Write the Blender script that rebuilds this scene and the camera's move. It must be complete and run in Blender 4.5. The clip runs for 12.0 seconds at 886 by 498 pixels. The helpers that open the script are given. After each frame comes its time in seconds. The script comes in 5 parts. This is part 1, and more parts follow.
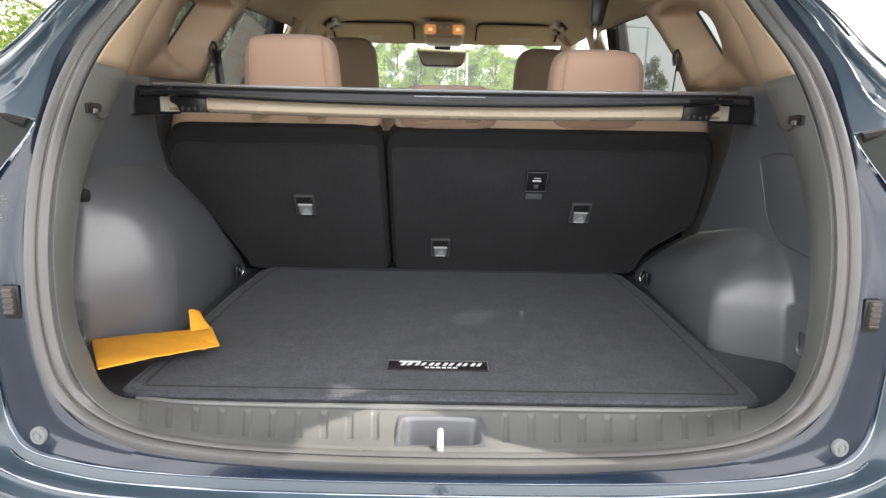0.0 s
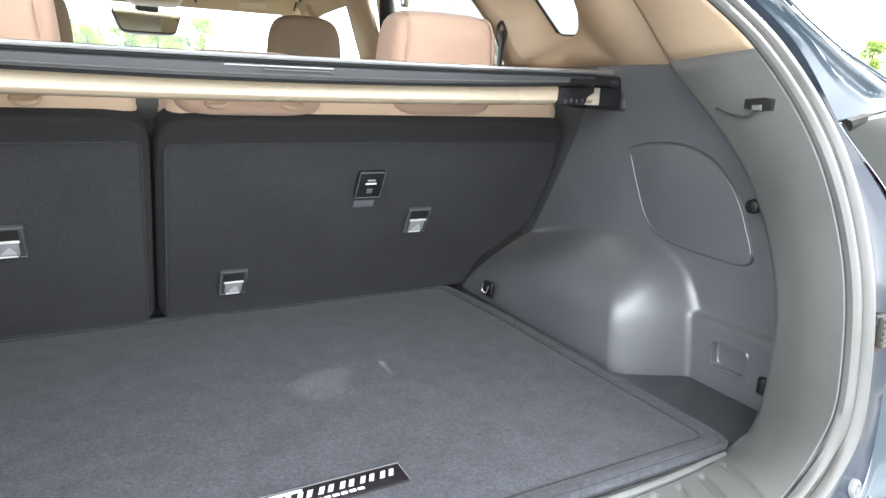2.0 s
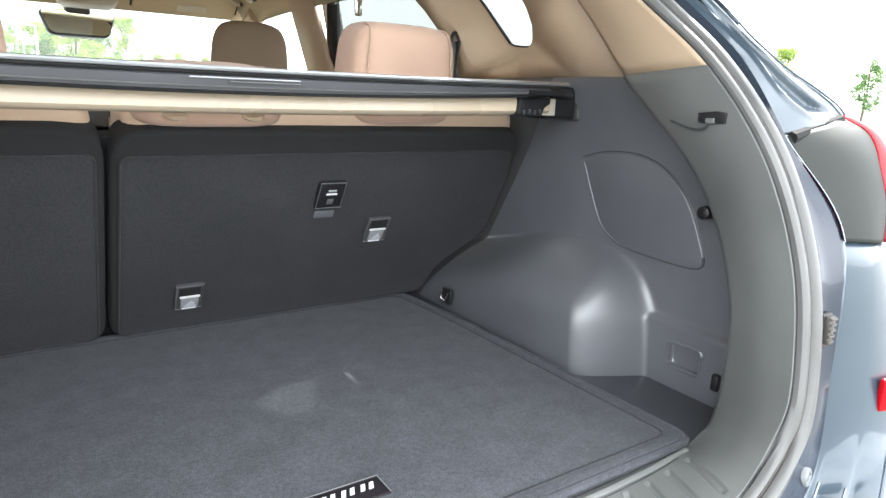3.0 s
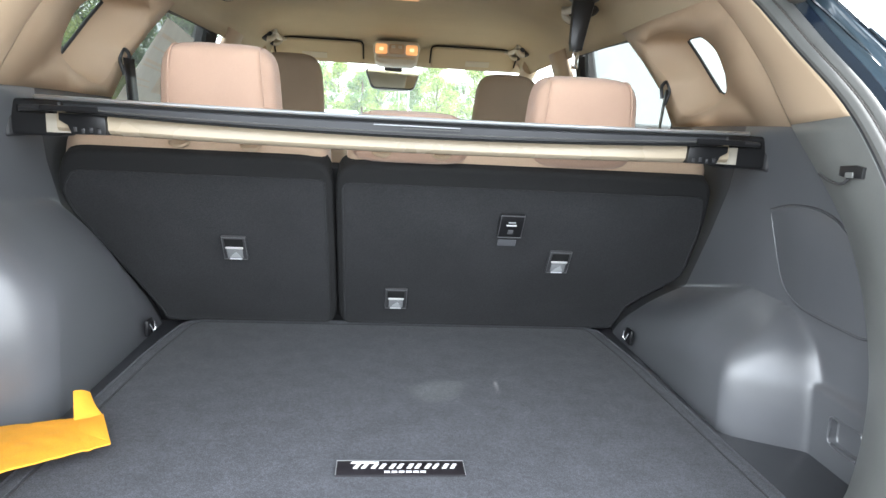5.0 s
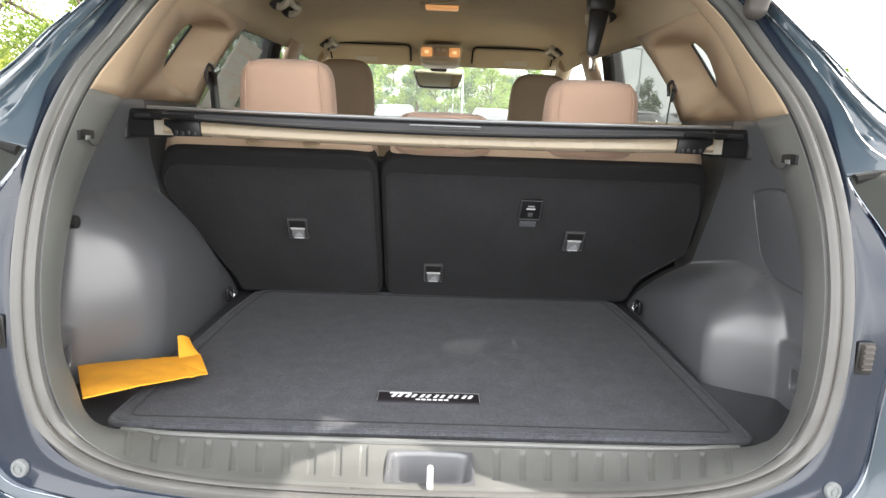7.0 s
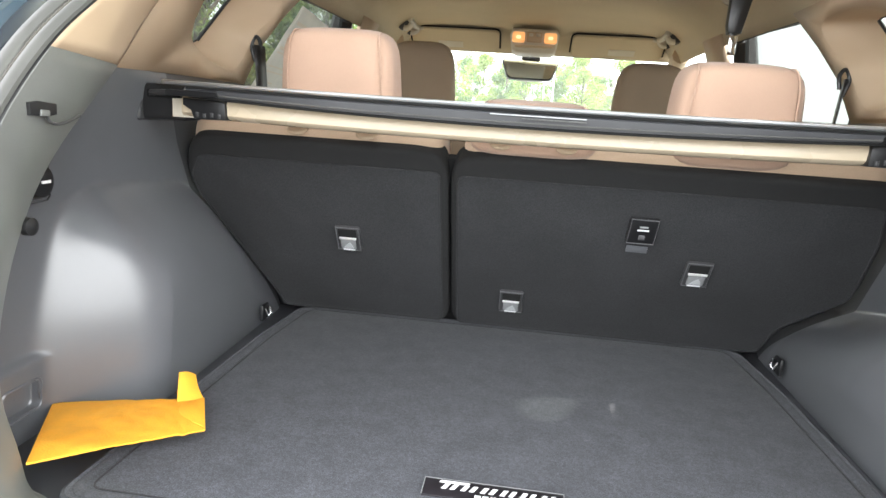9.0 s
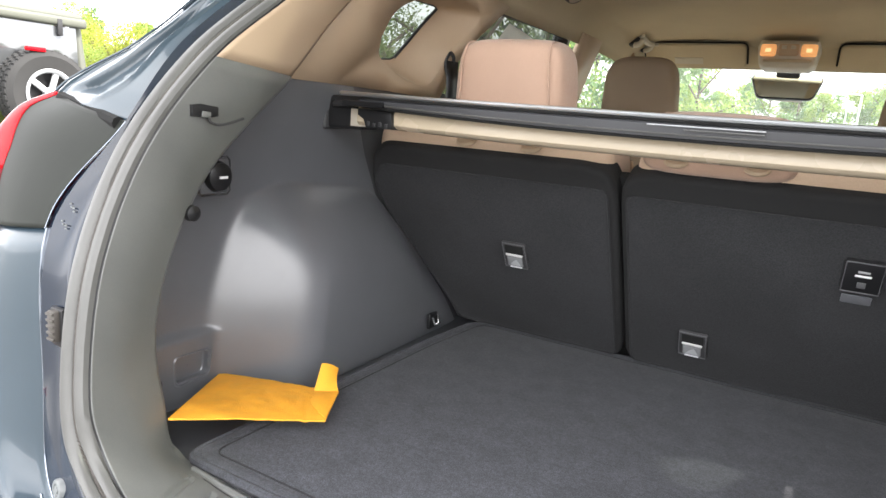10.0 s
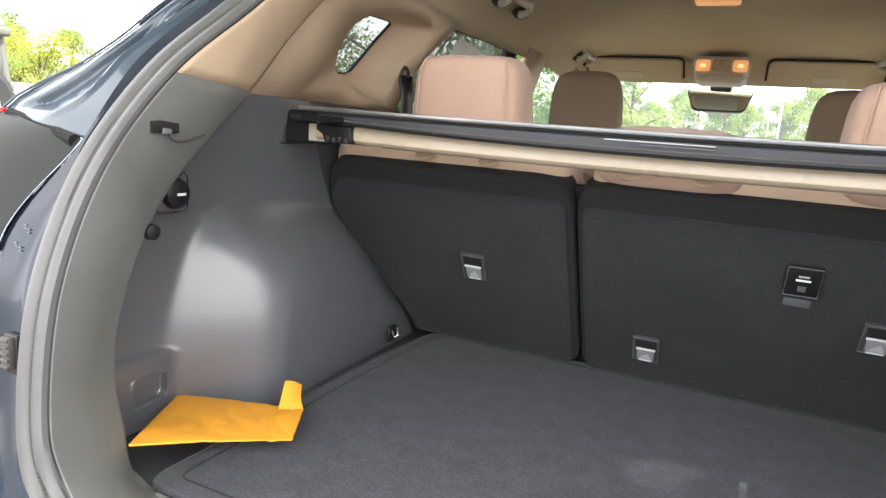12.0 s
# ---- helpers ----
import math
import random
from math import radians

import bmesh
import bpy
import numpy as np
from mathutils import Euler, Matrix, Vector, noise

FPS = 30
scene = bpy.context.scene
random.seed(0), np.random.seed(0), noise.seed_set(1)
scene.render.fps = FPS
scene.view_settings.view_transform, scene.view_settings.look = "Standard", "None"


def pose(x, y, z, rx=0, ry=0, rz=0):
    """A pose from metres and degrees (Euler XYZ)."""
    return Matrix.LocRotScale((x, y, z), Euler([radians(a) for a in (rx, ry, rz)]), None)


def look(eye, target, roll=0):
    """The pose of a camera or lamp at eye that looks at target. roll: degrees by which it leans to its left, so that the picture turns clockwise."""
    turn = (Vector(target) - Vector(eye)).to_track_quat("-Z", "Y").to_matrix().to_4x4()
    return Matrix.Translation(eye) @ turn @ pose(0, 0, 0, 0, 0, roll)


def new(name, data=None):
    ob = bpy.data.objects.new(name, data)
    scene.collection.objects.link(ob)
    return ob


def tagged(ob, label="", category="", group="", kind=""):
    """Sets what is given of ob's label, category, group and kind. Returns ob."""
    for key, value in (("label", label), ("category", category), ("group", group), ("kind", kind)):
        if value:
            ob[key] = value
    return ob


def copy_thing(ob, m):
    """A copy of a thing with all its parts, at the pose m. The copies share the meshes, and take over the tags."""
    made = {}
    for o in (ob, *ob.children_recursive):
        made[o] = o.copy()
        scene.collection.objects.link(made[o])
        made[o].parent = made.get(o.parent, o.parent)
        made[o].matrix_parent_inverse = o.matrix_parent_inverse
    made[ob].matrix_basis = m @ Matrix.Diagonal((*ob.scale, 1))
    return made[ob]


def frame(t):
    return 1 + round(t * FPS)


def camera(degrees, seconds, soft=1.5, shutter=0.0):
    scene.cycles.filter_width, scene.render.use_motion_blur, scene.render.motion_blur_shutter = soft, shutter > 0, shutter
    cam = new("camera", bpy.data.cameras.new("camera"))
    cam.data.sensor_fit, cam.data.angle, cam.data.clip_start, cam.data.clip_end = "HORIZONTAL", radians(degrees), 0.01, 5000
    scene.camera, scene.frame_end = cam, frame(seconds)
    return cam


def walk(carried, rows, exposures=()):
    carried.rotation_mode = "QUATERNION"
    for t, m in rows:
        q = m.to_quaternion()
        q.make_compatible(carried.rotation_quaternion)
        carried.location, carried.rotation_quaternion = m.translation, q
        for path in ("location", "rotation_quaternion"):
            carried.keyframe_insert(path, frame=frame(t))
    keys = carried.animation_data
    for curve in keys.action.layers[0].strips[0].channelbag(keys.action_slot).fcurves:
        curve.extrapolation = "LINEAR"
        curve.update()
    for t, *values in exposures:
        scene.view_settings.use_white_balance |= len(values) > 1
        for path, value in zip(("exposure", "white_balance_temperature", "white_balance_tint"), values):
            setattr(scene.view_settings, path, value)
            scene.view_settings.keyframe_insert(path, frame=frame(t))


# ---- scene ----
cam = camera(69.4, 12.0)
PATH = [
    (0, (-0.004, 1.017, 1.256), (0.003, 2.962, 0.79), 1.0),
    (0.5, (-0.074, 1.145, 1.251), (-0.033, 3.086, 0.774), 1.5),
    (1, (-0.165, 1.278, 1.24), (0.142, 3.197, 0.768), 1.9),
    (1.5, (-0.2, 1.427, 1.229), (0.444, 3.257, 0.744), 2.0),
    (2, (-0.217, 1.49, 1.234), (0.702, 3.198, 0.745), 2.1),
    (2.5, (-0.257, 1.508, 1.236), (0.809, 3.131, 0.758), 2.4),
    (2.7, (-0.264, 1.509, 1.239), (0.826, 3.116, 0.761), 2.4),
    (4.5, (-0.137, 1.413, 1.274), (0.520, 3.264, 0.901), 2.6),
    (5, (-0.047, 1.278, 1.265), (0.149, 3.229, 0.874), 3.0),
    (5.5, (-0.01, 1.119, 1.279), (0.001, 3.07, 0.84), 2.8),
    (6, (-0.004, 1.034, 1.287), (0.011, 2.988, 0.858), 2.3),
    (6.5, (-0.009, 1.026, 1.287), (0.026, 2.981, 0.868), 2.1),
    (6.7, (-0.003, 1.022, 1.286), (0.026, 2.978, 0.871), 2.0),
    (8.5, (-0.025, 1.257, 1.262), (-0.009, 3.202, 0.797), 2.5),
    (9, (-0.007, 1.373, 1.261), (-0.229, 3.312, 0.825), 3.8),
    (9.5, (0.102, 1.458, 1.241), (-0.605, 3.287, 0.843), 4.1),
    (10, (0.149, 1.478, 1.247), (-0.817, 3.181, 0.834), 4.3),
    (10.5, (0.155, 1.474, 1.247), (-0.871, 3.137, 0.822), 4.0),
    (11, (0.157, 1.47, 1.249), (-0.859, 3.141, 0.828), 3.9),
    (11.5, (0.157, 1.47, 1.249), (-0.807, 3.174, 0.84), 4.1),
    (12, (0.124, 1.455, 1.253), (-0.691, 3.243, 0.882), 4.2),
]
EXPOSURES = [(0, 2.15, 6600, 11), (0.5, 2.5, 6600, 11), (1.0, 2.7, 6500, 10), (1.5, 3.1, 6300, 9), (2.0, 3.12, 6200, 8), (2.5, 2.97, 6200, 8), (4.5, 2.85, 6050, 7), (5.0, 2.98, 6000, 7), (5.5, 2.78, 6500, 9),
             (6.5, 2.45, 6600, 10), (8.5, 2.82, 6450, 9), (9.0, 3.02, 6400, 8), (9.5, 2.97, 6450, 10), (10.0, 2.6, 6500, 11), (10.5, 2.5, 6550, 12), (11.5, 2.5, 6550, 12), (12, 2.58, 6500, 12)]
walk(cam, [(t, look(eye, target, roll)) for t, eye, target, roll in PATH], EXPOSURES)

# ---- sky and sun ----
SUN = Vector((0.60, 0.18, 0.66)).normalized()      # towards the sun
world = bpy.data.worlds.new("sky")
scene.world = world
world.use_nodes = True
wn, wl = world.node_tree.nodes, world.node_tree.links
bg = wn["Background"]
sky = wn.new("ShaderNodeTexSky")
sky.sky_type = "NISHITA"
sky.sun_disc = False
sky.sun_elevation = math.asin(SUN.z)
sky.sun_rotation = math.atan2(SUN.x, SUN.y)
sky.air_density, sky.dust_density = 1.0, 3.0
gen = wn.new("ShaderNodeTexCoord")
cloud = wn.new("ShaderNodeTexNoise")
cloud.inputs["Scale"].default_value = 2.2
cloud.inputs["Detail"].default_value = 6
wl.new(gen.outputs["Generated"], cloud.inputs["Vector"])
ramp = wn.new("ShaderNodeMapRange")
ramp.inputs["From Min"].default_value, ramp.inputs["From Max"].default_value = 0.36, 0.56
ramp.inputs["To Min"].default_value, ramp.inputs["To Max"].default_value = 0.55, 1.0
wl.new(cloud.outputs["Fac"], ramp.inputs["Value"])
white = wn.new("ShaderNodeMix")
white.data_type = "RGBA"
white.inputs["B"].default_value = (11.5, 11.5, 11.6, 1)
wl.new(ramp.outputs["Result"], white.inputs["Factor"])
wl.new(sky.outputs["Color"], white.inputs["A"])
wl.new(white.outputs["Result"], bg.inputs["Color"])
bg.inputs["Strength"].default_value = 0.1
sun_data = bpy.data.lights.new("sun", "SUN")
sun_data.energy, sun_data.angle, sun_data.color = 2.3, radians(0.7), (1.0, 0.95, 0.86)
sun = new("sun", sun_data)
sun.matrix_world = look(SUN * 30, (0, 0, 0))


# ---- materials ----
def mat(name, base, rough=0.5, metal=0.0, spread=0.12, scale=6.0, grain=0.0, grain_scale=900.0, coat=0.0,
        sheen=0.0, fine=0.0, stretch=(1, 1, 1), ior=1.5, blotch=0.0, blotch_scale=9.0):
    m = bpy.data.materials.new(name)
    m.use_nodes = True
    n, l = m.node_tree.nodes, m.node_tree.links
    b = n["Principled BSDF"]
    b.inputs["Metallic"].default_value = metal
    b.inputs["IOR"].default_value = ior
    b.inputs["Coat Weight"].default_value = coat
    b.inputs["Coat Roughness"].default_value = 0.04
    b.inputs["Sheen Weight"].default_value = sheen
    b.inputs["Sheen Roughness"].default_value = 0.5
    co = n.new("ShaderNodeTexCoord")
    mp = n.new("ShaderNodeMapping")
    mp.inputs["Scale"].default_value = stretch
    l.new(co.outputs["Object"], mp.inputs["Vector"])
    big = n.new("ShaderNodeTexNoise")
    big.inputs["Scale"].default_value, big.inputs["Detail"].default_value = scale, 5
    l.new(mp.outputs["Vector"], big.inputs["Vector"])
    small = n.new("ShaderNodeTexNoise")
    small.inputs["Scale"].default_value, small.inputs["Detail"].default_value = grain_scale, 2
    l.new(mp.outputs["Vector"], small.inputs["Vector"])
    low = n.new("ShaderNodeMapRange")
    low.inputs["From Min"].default_value, low.inputs["From Max"].default_value = 0.3, 0.7
    low.inputs["To Min"].default_value, low.inputs["To Max"].default_value = 1 - spread, 1 + spread
    l.new(big.outputs["Fac"], low.inputs["Value"])
    tiny = n.new("ShaderNodeMapRange")
    tiny.inputs["From Min"].default_value, tiny.inputs["From Max"].default_value = 0.3, 0.7
    tiny.inputs["To Min"].default_value, tiny.inputs["To Max"].default_value = 1 - fine, 1 + fine
    l.new(small.outputs["Fac"], tiny.inputs["Value"])
    mul = n.new("ShaderNodeMath")
    mul.operation = "MULTIPLY"
    l.new(low.outputs["Result"], mul.inputs[0])
    l.new(tiny.outputs["Result"], mul.inputs[1])
    if blotch:
        patch, wide = n.new("ShaderNodeTexNoise"), n.new("ShaderNodeMapRange")
        patch.inputs["Scale"].default_value, patch.inputs["Detail"].default_value = blotch_scale, 7
        patch.inputs["Roughness"].default_value = 0.62
        wide.inputs["From Min"].default_value, wide.inputs["From Max"].default_value = 0.32, 0.68
        wide.inputs["To Min"].default_value, wide.inputs["To Max"].default_value = 1 - blotch, 1 + blotch
        l.new(mp.outputs["Vector"], patch.inputs["Vector"])
        l.new(patch.outputs["Fac"], wide.inputs["Value"])
        both = n.new("ShaderNodeMath")
        both.operation = "MULTIPLY"
        l.new(mul.outputs["Value"], both.inputs[0])
        l.new(wide.outputs["Result"], both.inputs[1])
        mul = both
    tint = n.new("ShaderNodeVectorMath")
    tint.operation = "SCALE"
    tint.inputs[0].default_value = base
    l.new(mul.outputs["Value"], tint.inputs["Scale"])
    l.new(tint.outputs["Vector"], b.inputs["Base Color"])
    rr = n.new("ShaderNodeMapRange")
    rr.inputs["From Min"].default_value, rr.inputs["From Max"].default_value = 0.3, 0.7
    rr.inputs["To Min"].default_value, rr.inputs["To Max"].default_value = max(rough - 0.06, 0.02), min(rough + 0.06, 1)
    l.new(big.outputs["Fac"], rr.inputs["Value"])
    l.new(rr.outputs["Result"], b.inputs["Roughness"])
    if grain:
        bump = n.new("ShaderNodeBump")
        bump.inputs["Strength"].default_value, bump.inputs["Distance"].default_value = grain, 0.002
        l.new(small.outputs["Fac"], bump.inputs["Height"])
        l.new(bump.outputs["Normal"], b.inputs["Normal"])
    return m


def glass_mat(name, tint, veil=0.0):
    """Thin window glass: clear straight through, faintly glossy, with a pale film that imitates glare haze."""
    m = bpy.data.materials.new(name)
    m.use_nodes = True
    n, l = m.node_tree.nodes, m.node_tree.links
    n.remove(n["Principled BSDF"])
    clear, gloss, mix = n.new("ShaderNodeBsdfTransparent"), n.new("ShaderNodeBsdfGlossy"), n.new("ShaderNodeMixShader")
    clear.inputs["Color"].default_value = (*tint, 1)
    gloss.inputs["Roughness"].default_value = 0.12
    film, veiled = n.new("ShaderNodeBsdfTranslucent"), n.new("ShaderNodeMixShader")
    film.inputs["Color"].default_value = (0.8, 0.8, 0.78, 1)
    veiled.inputs["Fac"].default_value = veil
    l.new(clear.outputs["BSDF"], veiled.inputs[1])
    l.new(film.outputs["BSDF"], veiled.inputs[2])
    mix.inputs["Fac"].default_value = 0.06
    l.new(veiled.outputs["Shader"], mix.inputs[1])
    l.new(gloss.outputs["BSDF"], mix.inputs[2])
    l.new(mix.outputs["Shader"], n["Material Output"].inputs["Surface"])
    return m


def glow_mat(name, color, strength):
    m = bpy.data.materials.new(name)
    m.use_nodes = True
    b = m.node_tree.nodes["Principled BSDF"]
    b.inputs["Base Color"].default_value = (*color, 1)
    b.inputs["Emission Color"].default_value = (*color, 1)
    b.inputs["Emission Strength"].default_value = strength
    return m


PLASTIC = mat("grained_charcoal_plastic", (0.100, 0.103, 0.111), 0.335, grain=0.0, grain_scale=1400, ior=1.75, fine=0.05)
GARNISH = mat("charcoal_trim_plastic", (0.126, 0.129, 0.123), 0.40, grain=0.05, grain_scale=900, ior=1.62, fine=0.07, blotch=0.08, blotch_scale=7)
BLACK = mat("black_plastic", (0.012, 0.012, 0.013), 0.35)
RUBBER = mat("grey_rubber", (0.092, 0.091, 0.087), 0.33, grain=0.1, grain_scale=700, blotch=0.10)
BUFFER = mat("brown_grey_rubber", (0.060, 0.053, 0.046), 0.5, grain=0.1, grain_scale=700)
# pale metal that stands in for highlights along the dark paint's edges
EDGE_HIGHLIGHT = mat("painted_edge_highlight", (0.28, 0.31, 0.36), 0.16, metal=1.0, spread=0.35, scale=14)
CARPET = mat("charcoal_carpet", (0.048, 0.050, 0.058), 0.95, spread=0.26, scale=140, grain=0.35, grain_scale=520, sheen=0.07, fine=0.4, blotch=0.17, blotch_scale=26)
FELT = mat("black_felt", (0.0172, 0.0175, 0.0192), 0.92, spread=0.18, scale=14, grain=0.25, grain_scale=420, sheen=0.05, fine=0.4, blotch=0.16, blotch_scale=8)
FELT_DARK = mat("black_felt_edge", (0.0130, 0.0130, 0.0136), 0.9, grain=0.5, grain_scale=1500)
BEIGE_CLOTH = mat("beige_seat_cloth", (0.50, 0.335, 0.245), 0.85, spread=0.05, grain=0.5, grain_scale=1300, sheen=0.2, fine=0.08)
SEAT_BROWN = mat("brown_front_seat_cloth", (0.27, 0.20, 0.135), 0.85, spread=0.06, grain=0.4, grain_scale=900)
TRIM_BEIGE = mat("beige_pillar_plastic", (0.46, 0.345, 0.235), 0.6, spread=0.04, grain=0.2, grain_scale=1200)
LINER = mat("beige_headliner_cloth", (0.49, 0.41, 0.285), 0.95, spread=0.05, grain=0.5, grain_scale=900, fine=0.06)
TUBE_BEIGE = mat("beige_cassette_paint", (0.48, 0.40, 0.29), 0.28, spread=0.04)
COVER_CLOTH = mat("dark_grey_cover_vinyl", (0.06, 0.061, 0.066), 0.36, grain=0.2)
ALU = mat("satin_aluminium", (0.62, 0.63, 0.65), 0.42, metal=1.0, spread=0.05)
CHROME = mat("chrome", (0.8, 0.8, 0.8), 0.08, metal=1.0, spread=0.02)
PAINT = mat("dark_blue_metallic_paint", (0.024, 0.042, 0.058), 0.40, metal=0.0, spread=0.05, coat=0.7, fine=0.15, grain_scale=3000)
PAINT.node_tree.nodes["Principled BSDF"].inputs["Coat Roughness"].default_value = 0.05
# darker and smoother than PAINT
JAMB = mat("dark_blue_jamb", (0.010, 0.016, 0.029), 0.18, spread=0.12, coat=0.3)
HOUSING = mat("dark_lamp_housing", (0.022, 0.024, 0.021), 0.55, spread=0.2, scale=9, ior=1.3)
RED_DEEP = mat("deep_red_lens", (0.13, 0.002, 0.008), 0.15, spread=0.05, ior=1.22)
RED = mat("red_lens", (0.34, 0.003, 0.008), 0.15, spread=0.05, ior=1.22)
ORANGE = mat("orange_kraft_paper", (0.90, 0.40, 0.030), 0.7, spread=0.07, scale=30, grain=0.4, grain_scale=500, fine=0.06)
BADGE = mat("badge_black", (0.008, 0.006, 0.009), 0.6)
PRINT = mat("white_print", (0.75, 0.75, 0.77), 0.5, spread=0.02)
ZINC = mat("bright_zinc_steel", (0.75, 0.75, 0.74), 0.45, metal=0.4, spread=0.05)
FLOOR_BLACK = mat("black_floor_plastic", (0.052, 0.054, 0.060), 0.45, spread=0.1)
CUSHION = mat("pale_beige_seat_cloth", (0.56, 0.41, 0.29), 0.85, spread=0.05, sheen=0.2, fine=0.08)
TAG_GREY = mat("mid_grey_tag", (0.20, 0.205, 0.21), 0.4, spread=0.04)
GREY_LEVER = mat("light_grey_lever", (0.36, 0.37, 0.38), 0.4, spread=0.04)
BOLT_GREY = mat("grey_bolt_cap", (0.17, 0.18, 0.18), 0.36, spread=0.05)
# darker, matte copy of the wall plastic for the shaded part behind the seats
SHADED_WALL = mat("shaded_side_wall", (0.066, 0.067, 0.071), 0.75, spread=0.1)
FRAME_GREY = mat("grey_plastic_rim", (0.10, 0.10, 0.105), 0.35, spread=0.05)
LATCH_GREY = mat("dark_grey_latch_plastic", (0.045, 0.045, 0.047), 0.36, spread=0.05)
VOID = mat("dark_slot", (0.003, 0.003, 0.003), 0.9, spread=0.0)
HANDLE = mat("pale_handle_plastic", (0.50, 0.46, 0.38), 0.5, spread=0.04)
GLASS = glass_mat("clear_window_glass", (0.11, 0.12, 0.114), 0.015)
TINTED = glass_mat("tinted_window_glass", (0.10, 0.11, 0.10))
MIRROR = mat("mirror_silver", (0.7, 0.72, 0.72), 0.03, metal=1.0, spread=0.0)
GLOW = glow_mat("warm_lamp_lens", (1.0, 0.48, 0.18), 0.085)
GLOW_CORE = glow_mat("lamp_bulb", (1.0, 0.62, 0.30), 0.20)
QUARTER_GLASS = glass_mat("privacy_window_glass", (0.15, 0.165, 0.155), 0.02)
# the pale film stands in for veiling glare over the view ahead
SCREEN_GLASS = glass_mat("veiled_windscreen_glass", (0.86, 0.95, 0.90), 0.035)
PAPER_INK = mat("faded_print", (0.50, 0.43, 0.37), 0.8)


def thin_paper(name, color, share):
    """Paper that lets some daylight through from behind."""
    m = mat(name, color, 0.8, spread=0.10, scale=30)
    n, l = m.node_tree.nodes, m.node_tree.links
    back, mix = n.new("ShaderNodeBsdfTranslucent"), n.new("ShaderNodeMixShader")
    back.inputs["Color"].default_value = (*color, 1)
    mix.inputs["Fac"].default_value = share
    l.new(n["Principled BSDF"].outputs["BSDF"], mix.inputs[1])
    l.new(back.outputs["BSDF"], mix.inputs[2])
    l.new(mix.outputs["Shader"], n["Material Output"].inputs["Surface"])
    return m


STICKER = thin_paper("backlit_sticker_paper", (0.80, 0.78, 0.74), 0.65)
STICKER_PRINT = thin_paper("backlit_sticker_print", (0.80, 0.73, 0.65), 0.63)
ASPHALT = mat("pale_asphalt", (0.13, 0.13, 0.125), 0.9, spread=0.25, scale=1.2, grain=0.8, grain_scale=120, fine=0.35)
TYRE = mat("tyre_rubber", (0.018, 0.018, 0.018), 0.85, grain=0.3, grain_scale=90)


# ---- mesh helpers ----
def part(name, bm, material, parent=None, label="", smooth=True, thick=0.0, bevel=0.0, crisp=False):
    me = bpy.data.meshes.new(name)
    bmesh.ops.recalc_face_normals(bm, faces=bm.faces)
    bm.to_mesh(me)
    bm.free()
    me.materials.append(material)
    if smooth:
        me.polygons.foreach_set("use_smooth", [True] * len(me.polygons))
        me.set_sharp_from_angle(angle=radians(40))
    ob = new(name, me)
    if parent:
        ob.parent = parent
        ob.matrix_parent_inverse = parent.matrix_basis.inverted()
    if thick:
        s = ob.modifiers.new("thickness", "SOLIDIFY")
        s.thickness, s.offset = thick, 0
    if crisp:
        ob.modifiers.new("crisp_edges", "EDGE_SPLIT").split_angle = radians(45)
    if bevel:
        v = ob.modifiers.new("rounded", "BEVEL")
        v.width, v.segments, v.limit_method = bevel, 3, "ANGLE"
    if label:
        ob["label"] = label
    return ob


def thing(name, label, category, group="", kind="", at=(0, 0, 0)):
    ob = new(name)
    ob.location = at
    ob.empty_display_size = 0.05
    bpy.context.view_layer.update()
    return tagged(ob, label, category, group, kind)


def sheet(rows, closed=False):
    """A bmesh skin over rows of points, all of one length."""
    bm = bmesh.new()
    vs = [[bm.verts.new(p) for p in row] for row in rows]
    n = len(rows[0])
    for a, b in zip(vs, vs[1:]):
        for i in range(n if closed else n - 1):
            j = (i + 1) % n
            bm.faces.new((a[i], a[j], b[j], b[i]))
    return bm


def surf(f, us, vs):
    return sheet([[f(u, v) for v in vs] for u in us])


def spline(pts, n=8):
    """Catmull-Rom through the points."""
    P = [Vector(p) for p in pts]
    P = [P[0] * 2 - P[1]] + P + [P[-1] * 2 - P[-2]]
    out = []
    for k in range(1, len(P) - 2):
        a, b, c, d = P[k - 1:k + 3]
        for i in range(n):
            u = i / n
            out.append(0.5 * (2 * b + (c - a) * u + (2 * a - 5 * b + 4 * c - d) * u * u + (3 * b - a - 3 * c + d) * u ** 3))
    return out + [P[-2]]


def tube(path, r, sides=10, closed=False, bm=None, flat=1.0, cap=True):
    """A round bar along a path; flat squeezes it along its local up."""
    bm = bm or bmesh.new()
    P = [Vector(p) for p in path]
    rings = []
    n = len(P)
    for i, p in enumerate(P):
        a = P[(i - 1) % n] if closed or i else P[i]
        b = P[(i + 1) % n] if closed or i < n - 1 else P[i]
        t = (b - a).normalized()
        s = t.cross(Vector((0, 0, 1)))
        s = s.normalized() if s.length > 1e-4 else Vector((1, 0, 0))
        u = s.cross(t)
        rings.append([bm.verts.new(p + s * (r * math.cos(k * math.tau / sides)) + u * (r * flat * math.sin(k * math.tau / sides)))
                      for k in range(sides)])
    for i in range(n if closed else n - 1):
        a, b = rings[i], rings[(i + 1) % n]
        for k in range(sides):
            bm.faces.new((a[k], a[(k + 1) % sides], b[(k + 1) % sides], b[k]))
    if cap and not closed:
        bm.faces.new(rings[0])
        bm.faces.new(rings[-1])
    return bm


